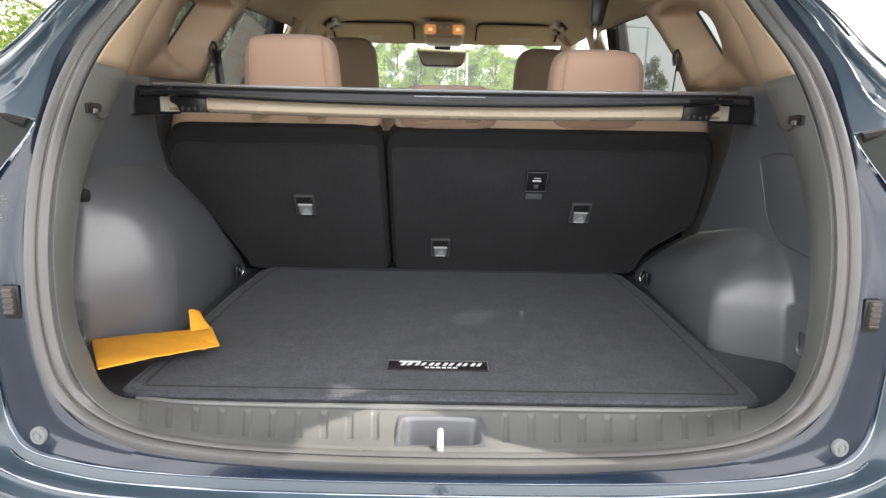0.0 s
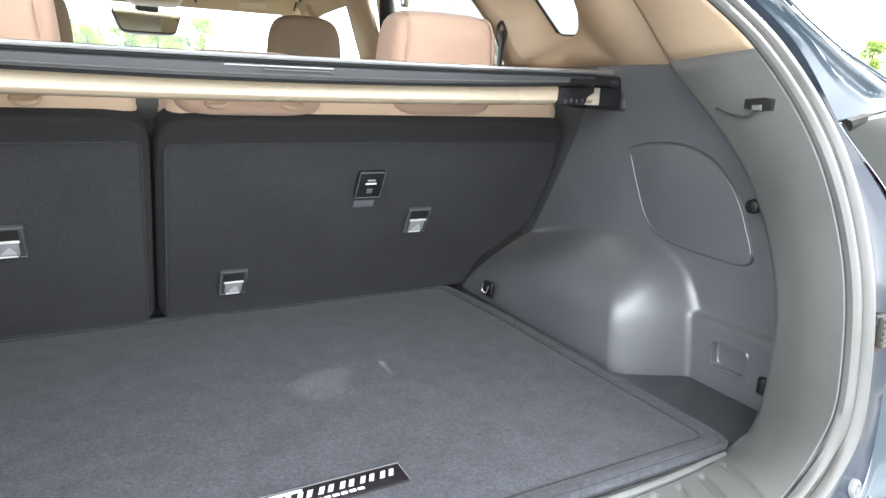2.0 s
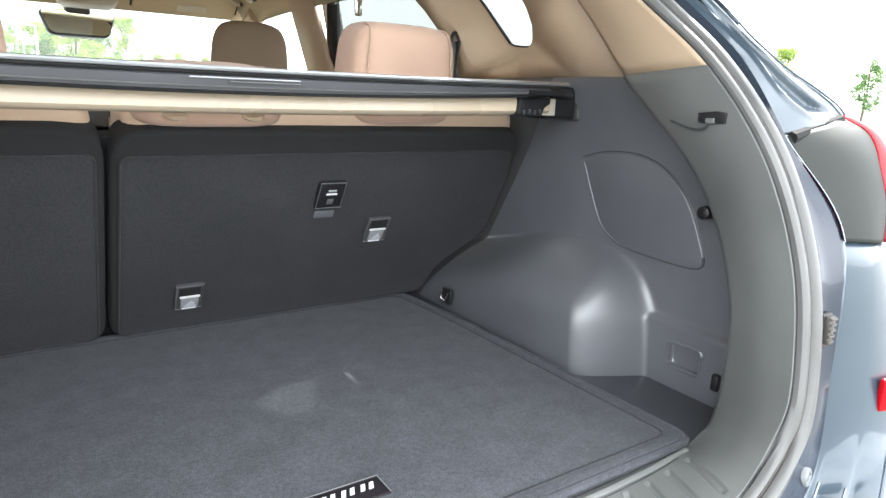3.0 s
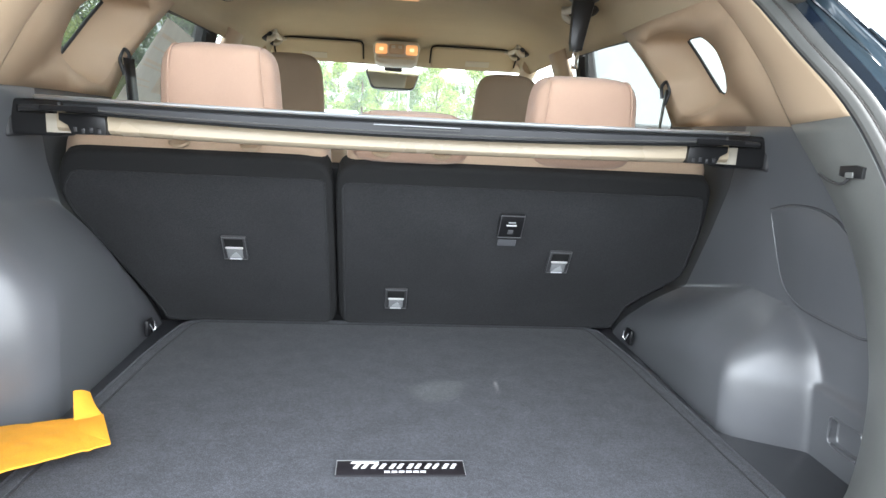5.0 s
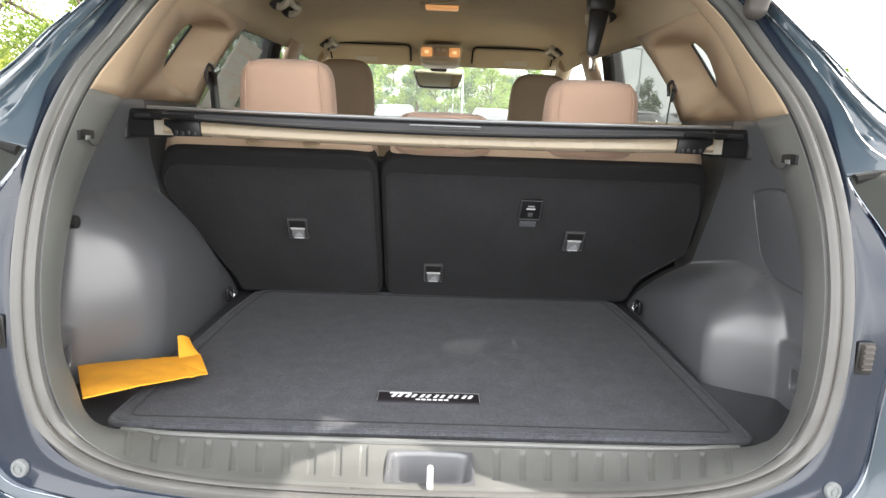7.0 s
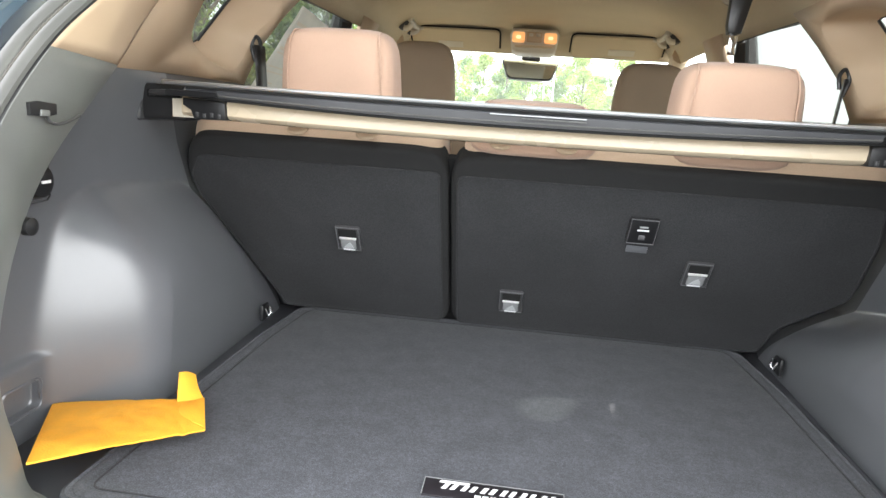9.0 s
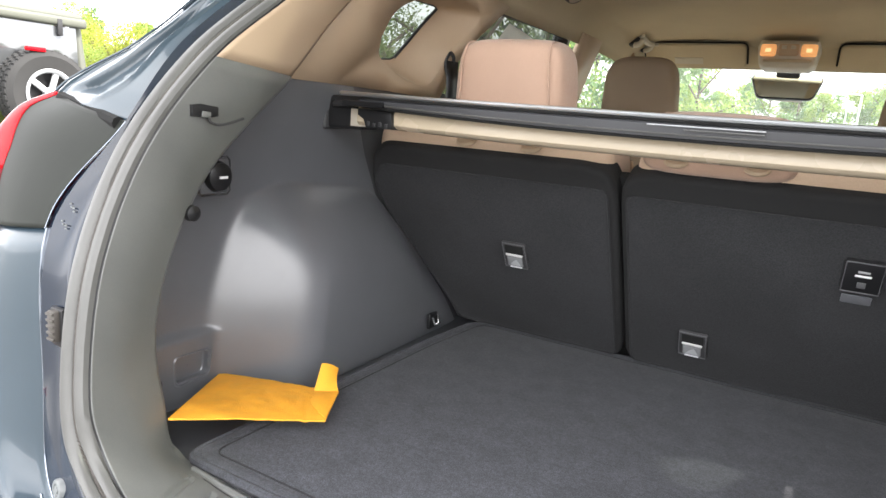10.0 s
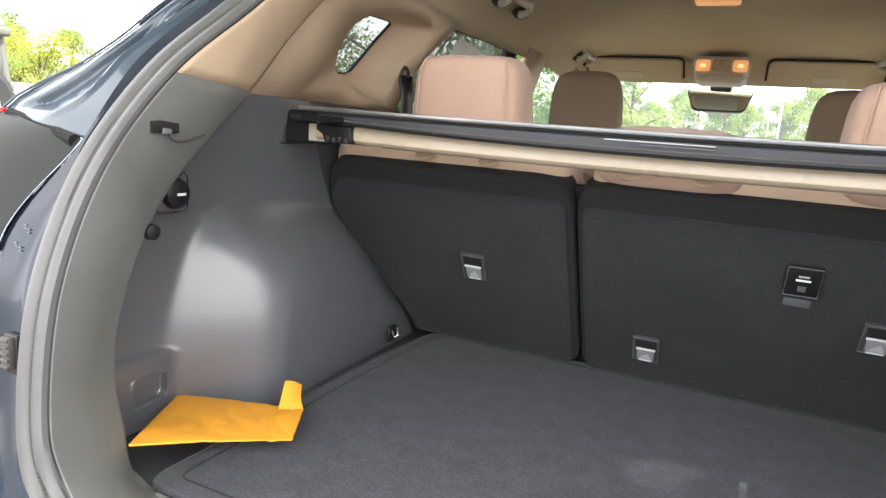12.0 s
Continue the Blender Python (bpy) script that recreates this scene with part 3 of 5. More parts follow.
def knurled_bead():
    """The stitched-looking bead between bulb and lip: a fine cord of small knots."""
    cord = spline(mirrored([inside(p, 0.0150) + Vector((0, -0.0055, 0)) for p in SEAL]), 5)
    bm = tube(cord, 0.0014, 6)
    for k, v in enumerate(bm.verts):
        ring = k // 6
        if ring % 2:
            v.co = cord[ring].lerp(v.co, 1.75)
    return bm


part("bead", knurled_bead(), BUFFER, seal)
part("lip", strip([(0.0160, 0.003), (0.0165, 0.0075), (0.019, 0.009), (0.024, 0.0085), (0.0285, 0.0065), (0.0295, 0.0), (0.0295, -0.004)]), RUBBER, seal)
part("lip_gap", strip([(0.0290, 0.0005), (0.0325, 0.0005)]), BLACK, seal)


def garnish_point(i, k):
    """The rounded inner frame of the opening: k from the seal (0) to its inner edge (1)."""
    p = inside(SEAL[i], 0.0315).lerp(EDGE[i], k)
    inward = Vector((-p.x, 0, 1.2 - p.z))
    inward.normalize()
    side = ease((p.x - 0.40) / 0.15)
    lift = 0.010 * math.sin(math.pi * k) * side
    dip = 0.006 * math.sin(math.pi * min(max((k - 0.08) / 0.84, 0), 1)) * (1 - ease((p.x - 0.30) / 0.18))
    return p + inward * lift - Vector((0, 0, dip))


KS = [0.0, 0.04, 0.1, 0.2, 0.32, 0.45, 0.58, 0.7, 0.8, 0.88, 0.94, 1.0]
TOP_I = 56                                 # station where dark garnish meets the beige pillar
SLOT_I = 3                                 # the latch well ends at this station


def station(i, k):
    p = garnish_point(abs(i), k)
    lean = 0.015 * k * math.exp(-((p.z - 0.81) / 0.055) ** 2) if i < -20 else 0.0      # the left corner stands a little further in
    return Vector(((math.copysign(p.x, i) if i else 0.0) + lean, p.y, p.z))


sill = thing("cargo_opening_trim", "charcoal plastic garnish and ribbed sill framing the cargo opening", "trim panel")


GROOVES = [0.104 + 0.0405 * k for k in range(10)]


def groove_depth(x, y):
    """Short slots pressed across the sill on both sides of the latch."""
    along = ease((y - 1.896) / 0.008) * ease((1.984 - y) / 0.010)
    deep = 0.0
    for g in GROOVES:
        mid = g - 0.014 * g / 0.4 * (1.94 - y) / 0.038
        deep = max(deep, ease((0.0072 - abs(abs(x) - mid)) / 0.0030))
    return 0.0034 * deep * along


def trim_point(f, k):
    """The garnish at a fractional station, with its slots."""
    i = math.floor(f)
    p = station(i, k) if f == i else station(i, k).lerp(station(i + 1, k), f - i)
    return p - Vector((0, 0, groove_depth(p.x, p.y))) if abs(f) < 23 and p.z < 0.79 else p


def opening_trim():
    bm = bmesh.new()
    cols = list(range(-TOP_I, -23)) + [j / 18 for j in range(-23 * 18, 23 * 18 + 1)] + list(range(24, TOP_I + 1))
    ks = span(0.0, 1.0, 48)          # finely divided for the slots
    last = len(ks) - 1
    vs = [[bm.verts.new(trim_point(i, k)) for i in cols] for k in ks]
    for dx, dy, dz in ((0.010, 0.010, -0.004), (0.085, 0.016, -0.03)):
        vs.append([bm.verts.new(trim_point(i, 1.0) + Vector((math.copysign(dx if abs(i) > 28 else 0.0, i), dy, dz))) for i in cols])
    for r in range(len(vs) - 1):
        for c in range(len(cols) - 1):
            if -SLOT_I <= cols[c] < SLOT_I and r < last and 0.125 < (ks[r] + ks[min(r + 1, last)]) / 2 < 0.8125:
                continue
            bm.faces.new((vs[r][c], vs[r][c + 1], vs[r + 1][c + 1], vs[r + 1][c]))
    return bm


part("frame", opening_trim(), GARNISH, sill, thick=0.002)
part("front_lip", tube([station(i, 0.965) + Vector((0, 0, 0.0015)) for i in range(-24, 25)], 0.0045, 8), GARNISH, sill)
part("lip_groove", tube([station(i, 0.90) + Vector((0, 0, 0.0002)) for i in range(-22, 23)], 0.0012, 6), BLACK, sill)


def pillar_trim(s):
    pill = thing("rear_pillar_trim", "beige plastic trim on the rear roof pillar", "trim panel", group="rear pillar trims")
    rows = [[Vector((s * p.x, p.y, p.z)) for p in (garnish_point(i, k) for i in range(TOP_I, NS + 1))] for k in span(0, 1, 14)]
    part("frame", sheet(rows), TRIM_BEIGE, pill, thick=0.002)


for s in (-1, 1):
    # bag hook let into the garnish
    # solid black inset: the shade inside the recess is put into its colour
    notch = [(2.046, 1.2345), (2.060, 1.2365), (2.0896, 1.2335), (2.0897, 1.2206), (2.075, 1.2185), (2.0471, 1.2201)]
    part("hook_recess", prism([Vector((s * 0.5625, y, z)) for y, z in notch], (s * 0.012, 0, 0), 0.0015), BLACK, sill, "bag hook recess with its shade painted black")
    part("hook", prism([Vector((s * 0.5605, y, z)) for y, z in ((2.062, 1.2270), (2.076, 1.2262), (2.076, 1.2185), (2.061, 1.2195))], (s * 0.010, 0, 0), 0.002), GARNISH, sill)
    part("hook_groove", tube(spline([(s * 0.5640, 2.073, 1.2185), (s * 0.5640, 2.078, 1.2125), (s * 0.5645, 2.091, 1.2095), (s * 0.567, 2.111, 1.2117), (s * 0.573, 2.142, 1.2188)], 5), 0.0020, 8), LATCH_GREY, sill)
    pillar_trim(s)


# latch well with its striker
hole = [station(-SLOT_I, 0.125), station(SLOT_I, 0.125), station(SLOT_I, 0.8125), station(-SLOT_I, 0.8125)]


def well_loop(inset_by, round_by, z=None, drop=0.0):
    """A rounded oblong inside the latch opening."""
    out = []
    for k in range(64):
        a = math.tau * (k + 0.5) / 64
        c, q = math.cos(a), math.sin(a)
        n = round_by
        d = (abs(c) ** n + abs(q) ** n) ** (-1 / n)
        u, v = 0.5 + 0.5 * c * d * (1 - inset_by), 0.5 + 0.5 * q * d * (1 - inset_by * 1.6)
        p = hole[0].lerp(hole[1], u).lerp(hole[3].lerp(hole[2], u), v)
        out.append(Vector((p.x, p.y, (p.z if z is None else z) - drop)))
    return out


rows = [well_loop(-0.02, 60, drop=-0.00108), well_loop(0.03, 7, drop=-0.0012), well_loop(0.06, 6, drop=0.0006), well_loop(0.09, 6, drop=0.007),
        well_loop(0.16, 6, 0.703), well_loop(0.24, 5, 0.694), well_loop(0.7, 4, 0.692), well_loop(0.98, 4, 0.692)]
part("latch_well", sheet(rows, closed=True), PLASTIC, sill, "sunken latch well with rounded corners")
part("striker", tube([(0.0, 1.868, 0.715), (0.0, 1.868, 0.752), (0.0, 1.876, 0.757), (0.0, 1.905, 0.757), (0.0, 1.912, 0.752), (0.0, 1.912, 0.70)], 0.0048, 8), ZINC, sill, "bright steel latch striker")


def round_poly(pts, r=0.03, n=4):
    out = []
    m = len(pts)
    for i in range(m):
        p, a, b = Vector(pts[i]), Vector(pts[i - 1]), Vector(pts[(i + 1) % m])
        ra, rb = min(r, (a - p).length * 0.45), min(r, (b - p).length * 0.45)
        s, e = p + (a - p).normalized() * ra, p + (b - p).normalized() * rb
        for k in range(n + 1):
            u = k / n
            out.append((1 - u) ** 2 * s + 2 * u * (1 - u) * p + u * u * e)
    return out


# ---- cargo bay ----
part_floor = tagged(part("cargo_floor", block((1.44, 0.98, 0.02), (0, 2.46, 0.732), 0.002), FLOOR_BLACK), "charcoal plastic cargo bay floor", "floor", kind="structure")

R_PTS = [(2.20, 0.955), (2.28, 0.962), (2.348, 0.966), (2.43, 0.968), (2.51, 0.960), (2.747, 0.90), (2.82, 0.875), (3.0, 0.85)]
L_PTS = [(2.19, 1.085), (2.23, 1.092), (2.295, 1.098), (2.37, 1.10), (2.447, 1.095), (2.616, 1.074), (2.687, 1.03), (2.80, 0.95), (3.0, 0.85)]


def smooth_table(pts):
    return [(p.x, p.y) for p in spline([Vector((a, b, 0)) for a, b in pts], 8)]


R_TOP, L_TOP = smooth_table(R_PTS), smooth_table(L_PTS)
R_REAR = smooth_table([(0.74, 2.217), (0.82, 2.223), (0.87, 2.234), (0.92, 2.268), (0.955, 2.33), (0.975, 2.40)])       # where each housing leaves the wall, by height
L_REAR = smooth_table([(0.74, 2.183), (0.86, 2.188), (0.931, 2.200), (1.017, 2.232), (1.070, 2.275), (1.10, 2.32)])


def softmin(a, b, k):
    h = max(k - abs(a - b), 0.0) / k
    return min(a, b) - h * h * k / 4


def bay_wall(s, y, z):
    """The moulded side wall of the bay with the wheel housing standing proud of it."""
    x = lerp_table([(0.70, 0.712), (1.05, 0.706), (1.15, 0.70), (1.29, 0.672)], z)
    if s > 0:
        rear, wide, top, fall, deep, round_b, bow, soft = lerp_table(R_REAR, z), 0.085, lerp_table(R_TOP, y), 0.140, 0.152, 1.9, 1.35, 0.26
    else:
        rear, wide, top, fall, deep, round_b, bow, soft = lerp_table(L_REAR, z), 0.155, lerp_table(L_TOP, y), 0.220, 0.148, 1.8, 1.35, 0.26
    u = (y - rear) / wide                                   # the housing's rear face, filleted into the wall
    a = 1 - max(1 - (u + math.sqrt(u * u + 0.020)) / 2, 0.0) ** bow
    b = 1 - (1 - min(max((top - z) / fall, 0.0), 1.0)) ** round_b
    proud = deep * max(softmin(a, b, soft), 0.0)
    ledge = 0.020 * ease((0.870 - z) / 0.014) * ease((2.30 - y) / 0.05)
    return Vector((s * (x + softmin(-proud, -ledge, 0.010)), y, z))


SEAT_LINE = 2.806                                           # the seat backs' foot line; they lean back by 0.6


POCKET = ((2.182, 0.829), (2.179, 0.782), (2.112, 0.780), (2.110, 0.831))


def bay_panel(s):
    panel = thing("cargo_side_trim", "charcoal plastic cargo side trim with moulded wheel housing", "trim panel", group="cargo side trims")
    zs = span(0.738, 1.10, 90) + span(1.11, 1.288, 12) + [1.297]
    pocket = round_poly([Vector(p) for p in POCKET], 0.013, 5)
    lo_y, hi_y, lo_z, hi_z = 2.115, 2.177, 0.785, 0.826

    def skin(k, z):
        """k runs from the opening (0) to the seat backs' leaning line (1)."""
        seat = SEAT_LINE - 0.6 * (z - 0.80)
        y = 2.0 + (seat - 2.0) * k
        return bay_wall(s, max(y, 2.0 + 0.95 * max(0.0, z - 1.04)), z)

    bm = surf(skin, span(0, 0.62, 150) + span(0.62, 1.0, 40)[1:], zs)
    gone = [fc for fc in bm.faces if lo_y < fc.calc_center_median().y < hi_y and lo_z < fc.calc_center_median().z < hi_z]
    bmesh.ops.delete(bm, geom=gone, context="FACES")
    part("wall", bm, PLASTIC, panel)
    # the wall goes on behind the seats, its shade put into the colour
    for name, material, heights, far in (("lower_wall_behind_seat", SHADED_WALL, [z for z in zs if z < 1.206], 0.2), ("wall_behind_seat", SHADED_WALL, [z for z in zs if z > 1.19], 0.44)):
        part(name, surf(lambda k, z: bay_wall(s, SEAT_LINE - 0.6 * (z - 0.80) + far * k, z) + Vector((s * (0.004 + 0.09 * far * k), 0, 0)), span(0, 1, 24), heights), material, panel)
    # shallow pocket low behind the opening
    ring = [bay_wall(s, c.x, c.y) for c in pocket]
    mid = sum(ring, Vector()) / len(ring)
    part("pocket", sheet([[mid + (q - mid) * k + Vector((s * d, 0, 0)) for q in ring] for k, d in ((1.10, 0.0004), (1.05, -0.0020), (1.0, -0.0024), (0.95, 0.0), (0.92, 0.012), (0.86, 0.014), (0.3, 0.014), (0.02, 0.014))], closed=True), PLASTIC, panel, "shallow moulded pocket")
    # tie-down eye at the foot of the wheel housing
    eye = part("tie_down_plate", block((0.008, 0.034, 0.036), (s * 0.552, 2.689, 0.784), 0.003), BLACK, panel, "black tie-down bracket")
    part("tie_down_ring", tube([(s * 0.545, 2.678, 0.795), (s * 0.540, 2.678, 0.778), (s * 0.540, 2.700, 0.778), (s * 0.545, 2.700, 0.795)], 0.003, 8), CHROME, eye)
    # small net hook near the opening
    q = bay_wall(s, 2.10 if s < 0 else 2.131, 1.072 if s > 0 else 1.078)
    if s < 0:
        q = Vector((-0.628, 2.074, 1.084))
    knob = part("net_hook", lathe([(0.012, 0.0), (0.012, 0.008), (0.008, 0.012), (0.008, 0.022), (0.012, 0.026), (0.011, 0.034), (0.004, 0.037)], 16,
                                  Matrix.Translation(q) @ Euler((0, radians(-90) * s, 0)).to_matrix().to_4x4()), BLACK, panel, "black round net hook")
    low = bay_wall(s, 2.075, 0.79)
    part("low_clip", block((0.012, 0.014, 0.030), low - Vector((s * 0.005, 0, 0)), 0.004), BLACK, panel)
    return panel


right_panel = bay_panel(1)
left_panel = bay_panel(-1)
# speaker access cover on the right wall
cover_ring = spline([bay_wall(1, y, z) for y, z in ((2.434, 1.131), (2.38, 1.145), (2.318, 1.149), (2.275, 1.143), (2.239, 1.129), (2.205, 1.103), (2.178, 1.068), (2.155, 1.02), (2.142, 0.982),
                                                    (2.16, 0.968), (2.203, 0.967), (2.306, 0.972), (2.35, 0.985), (2.38, 1.01), (2.41, 1.07), (2.434, 1.131))], 4)[:-1]
part("access_cover", prism([p + Vector((0.004, 0, 0)) for p in cover_ring], (-0.0065, 0, 0), 0.002), PLASTIC, right_panel)
part("cover_rim", tube([p - Vector((0.0022, 0, 0)) for p in cover_ring], 0.0015, 6, closed=True), PLASTIC, right_panel)
part("cover_groove", tube([p + (p - sum(cover_ring, Vector()) / len(cover_ring)).normalized() * 0.0035 - Vector((0.0006, 0, 0)) for p in cover_ring], 0.0012, 6, closed=True), LATCH_GREY, right_panel)
# power socket on the left wall
q = bay_wall(-1, 2.180, 1.123) + Vector((0.018, 0, 0))
face = part("socket_plate", block((0.036, 0.058, 0.058), q + Vector((-0.012, 0, 0)), 0.006), PLASTIC, left_panel)
part("plate_groove", tube([q + Vector((0.004, a * 0.031, b * 0.031)) for a, b in ((-0.8, -1), (0.8, -1), (1, -0.8), (1, 0.8), (0.8, 1), (-0.8, 1), (-1, 0.8), (-1, -0.8))], 0.0014, 6, closed=True), LATCH_GREY, left_panel)
cap = part("socket_cap", lathe([(0.023, 0.0), (0.025, 0.006), (0.022, 0.014), (0.013, 0.018), (0.001, 0.019)], 24,
                               Matrix.Translation(q + Vector((0.005, 0, 0))) @ Euler((0, radians(90), 0)).to_matrix().to_4x4()), BLACK, left_panel, "glossy black power socket cap")
part("cap_print", block((0.002, 0.016, 0.004), q + Vector((0.0245, 0, 0)), 0.0), PRINT, cap)


# upper beige trim with the deep recess of the quarter window
def upper(s, y, z, out=0.0):
    return Vector((s * (0.635 + out - 0.44 * (z - 1.36)), y, z))


RIM = [(2.535, 1.385), (2.545, 1.428), (2.585, 1.458), (2.66, 1.480), (2.76, 1.490), (2.86, 1.478), (2.845, 1.43), (2.795, 1.385), (2.785, 1.335), (2.755, 1.306), (2.66, 1.316), (2.60, 1.332), (2.55, 1.352)]
PANE = [(2.53, 1.388), (2.54, 1.43), (2.575, 1.458), (2.65, 1.478), (2.74, 1.482), (2.785, 1.478), (2.755, 1.44), (2.725, 1.395), (2.702, 1.362), (2.67, 1.355), (2.63, 1.354), (2.58, 1.354), (2.54, 1.364)]


def upper_trim(s):
    trim = thing("quarter_trim", "beige plastic trim round the rear quarter window", "trim panel", group="quarter window trims")
    outer = [(2.285, 1.288), (2.45, 1.2875), (2.62, 1.286), (2.845, 1.280), (2.855, 1.37), (2.905, 1.437), (2.985, 1.515), (2.80, 1.52), (2.60, 1.52), (2.44, 1.52), (2.385, 1.445), (2.33, 1.375)]
    bm = bmesh.new()
    for loop in (outer, [(p.y, p.z) for p in spline([Vector((0, *r)) for r in RIM + RIM[:1]], 4)[:-1]]):
        vs = [bm.verts.new(upper(s, y, z)) for y, z in loop]
        for i in range(len(vs)):
            bm.edges.new((vs[i], vs[(i + 1) % len(vs)]))
    bmesh.ops.triangle_fill(bm, edges=bm.edges[:], use_beauty=True)
    part("panel", bm, TRIM_BEIGE, trim, thick=0.003)
    rim = spline([upper(s, y, z) for y, z in RIM + RIM[:1]], 4)[:-1]
    pane = spline([upper(s, y, z, 0.075) for y, z in PANE + PANE[:1]], 4)[:-1]
    rows = [rim] + [[a.lerp(b, k) + Vector((s * 0.012 * math.sin(math.pi * k), 0, 0)) for a, b in zip(rim, pane)] for k in span(0, 1, 8)[1:]]
    part("recess", sheet(rows, closed=True), TRIM_BEIGE, trim)
    part("glass_gasket", tube(pane, 0.0022, 8, closed=True), BLACK, trim)
    part("glass_edge", tube([upper(s, y, z, 0.073) for y, z in PANE[5:9]], 0.0038, 8), BLACK, trim)
    bm = bmesh.new()
    bm.faces.new([bm.verts.new(p + Vector((s * 0.002, 0, 0))) for p in pane])
    part("quarter_window", bm, QUARTER_GLASS, trim, smooth=False)
    # belt guide and webbing on the pillar
    guide = part("belt_guide", tube(spline([(s * 0.620, 2.795, 1.330), (s * 0.628, 2.795, 1.362), (s * 0.621, 2.80, 1.384), (s * 0.610, 2.80, 1.372), (s * 0.612, 2.795, 1.345)], 5), 0.0042, 8), BLACK, trim, "dark seat belt guide")
    belt = sheet([[Vector((s * x, 2.775, z)), Vector((s * (x + s * 0.010), 2.81, z))] for x, z in ((0.614, 1.365), (0.611, 1.32), (0.607, 1.26), (0.603, 1.20))])
    part("seat_belt", belt, BLACK, trim, thick=0.002)
    return trim


for s in (-1, 1):
    upper_trim(s)

# headliner
LINER_EDGE = [(0.578, 1.497), (0.565, 1.53), (0.545, 1.565), (0.515, 1.592), (0.47, 1.61), (0.40, 1.625), (0.30, 1.637), (0.15, 1.646), (0.0, 1.65)]


def liner_point(y, x, z):
    drop = 0.20 * max(0.0, y - 3.55) ** 2 * (1 - abs(x) / 0.75)
    return Vector((x, y, z - drop))


rows = []
for y in span(2.50, 4.25, 34):
    half = [(x, z) for x, z in LINER_EDGE]
    if y < 2.66:
        w = (2.66 - y) / 0.16
        half = [(x, z - 0.004 * w) for x, z in half]
    rows.append([liner_point(y, -x, z) for x, z in half] + [liner_point(y, x, z) for x, z in half[-2::-1]])
tagged(part("headliner", sheet(rows), LINER, thick=0.004), "beige cloth headliner", "ceiling", kind="structure")


tagged(part("windscreen_header", surf(lambda u, x: Vector((x, 4.17 + 0.13 * u, 1.605 - 0.10 * u)), span(0, 1, 4), span(-0.58, 0.58, 10)), LINER, thick=0.012), "beige header trim above the windscreen", "trim", kind="structure")


# ---- seats ----
TILT = Vector((0, -0.6, 1.0)).normalized()          # up along the seat backs
FRONT = Vector((0, 1.0, 0.6)).normalized()          # away from the bay


def on_back(x, z, off=0.0):
    return Vector((x, 2.80 - 0.6 * (z - 0.80), z)) + FRONT * off


def inset(pts, d):
    """An outline that runs counter-clockwise, moved inwards by d, corner by corner."""
    m = len(pts)
    out = []
    for i in range(m):
        a, p, b = pts[i - 1], pts[i], pts[(i + 1) % m]
        t, u = (p - a).normalized(), (b - p).normalized()
        n1, n2 = Vector((-t.y, t.x)), Vector((-u.y, u.x))
        n = n1 + n2
        out.append(p + n * (d * 2 / max(n.length_squared, 0.5)))
    return out


def latch(seat, x, z):
    c = on_back(x, z + 0.006, -0.005)
    turn = Matrix((Vector((1, 0, 0)), FRONT, TILT)).transposed()
    base = part("latch_frame", block((0.054, 0.010, 0.068), c, 0.006, turn), LATCH_GREY, seat, "black anchor cover frame")
    part("frame_edge", tube([c + Vector((a * 0.0245, 0, 0)) + TILT * b * 0.0315 - FRONT * 0.0045 for a, b in ((-1, -1), (1, -1), (1, 1), (-1, 1))], 0.0016, 6, closed=True), FRAME_GREY, base)
    part("latch_slot", block((0.040, 0.004, 0.024), c + TILT * 0.016 - FRONT * 0.0048, 0.002, turn), VOID, base)
    part("latch_bar", block((0.038, 0.005, 0.005), c + TILT * 0.0045 - FRONT * 0.007, 0.0015, turn), ZINC, base)
    part("latch_tag", block((0.034, 0.004, 0.026), c - TILT * 0.013 - FRONT * 0.0065, 0.004, turn), TAG_GREY, base, "grey tag with a white pictogram")
    o = c - TILT * 0.014 - FRONT * 0.0084
    part("tag_sign", prism([o + Vector((x, 0, 0)) + TILT * z for x, z in ((-0.011, -0.008), (0.012, -0.008), (0.009, 0.000), (0.004, 0.008), (-0.001, 0.004), (-0.006, -0.001))], FRONT * -0.001), GREY_LEVER, base, smooth=False)
    part("tag_mark", block((0.026, 0.002, 0.004), c - TILT * 0.0285 - FRONT * 0.006, 0.0, turn), PRINT, base)


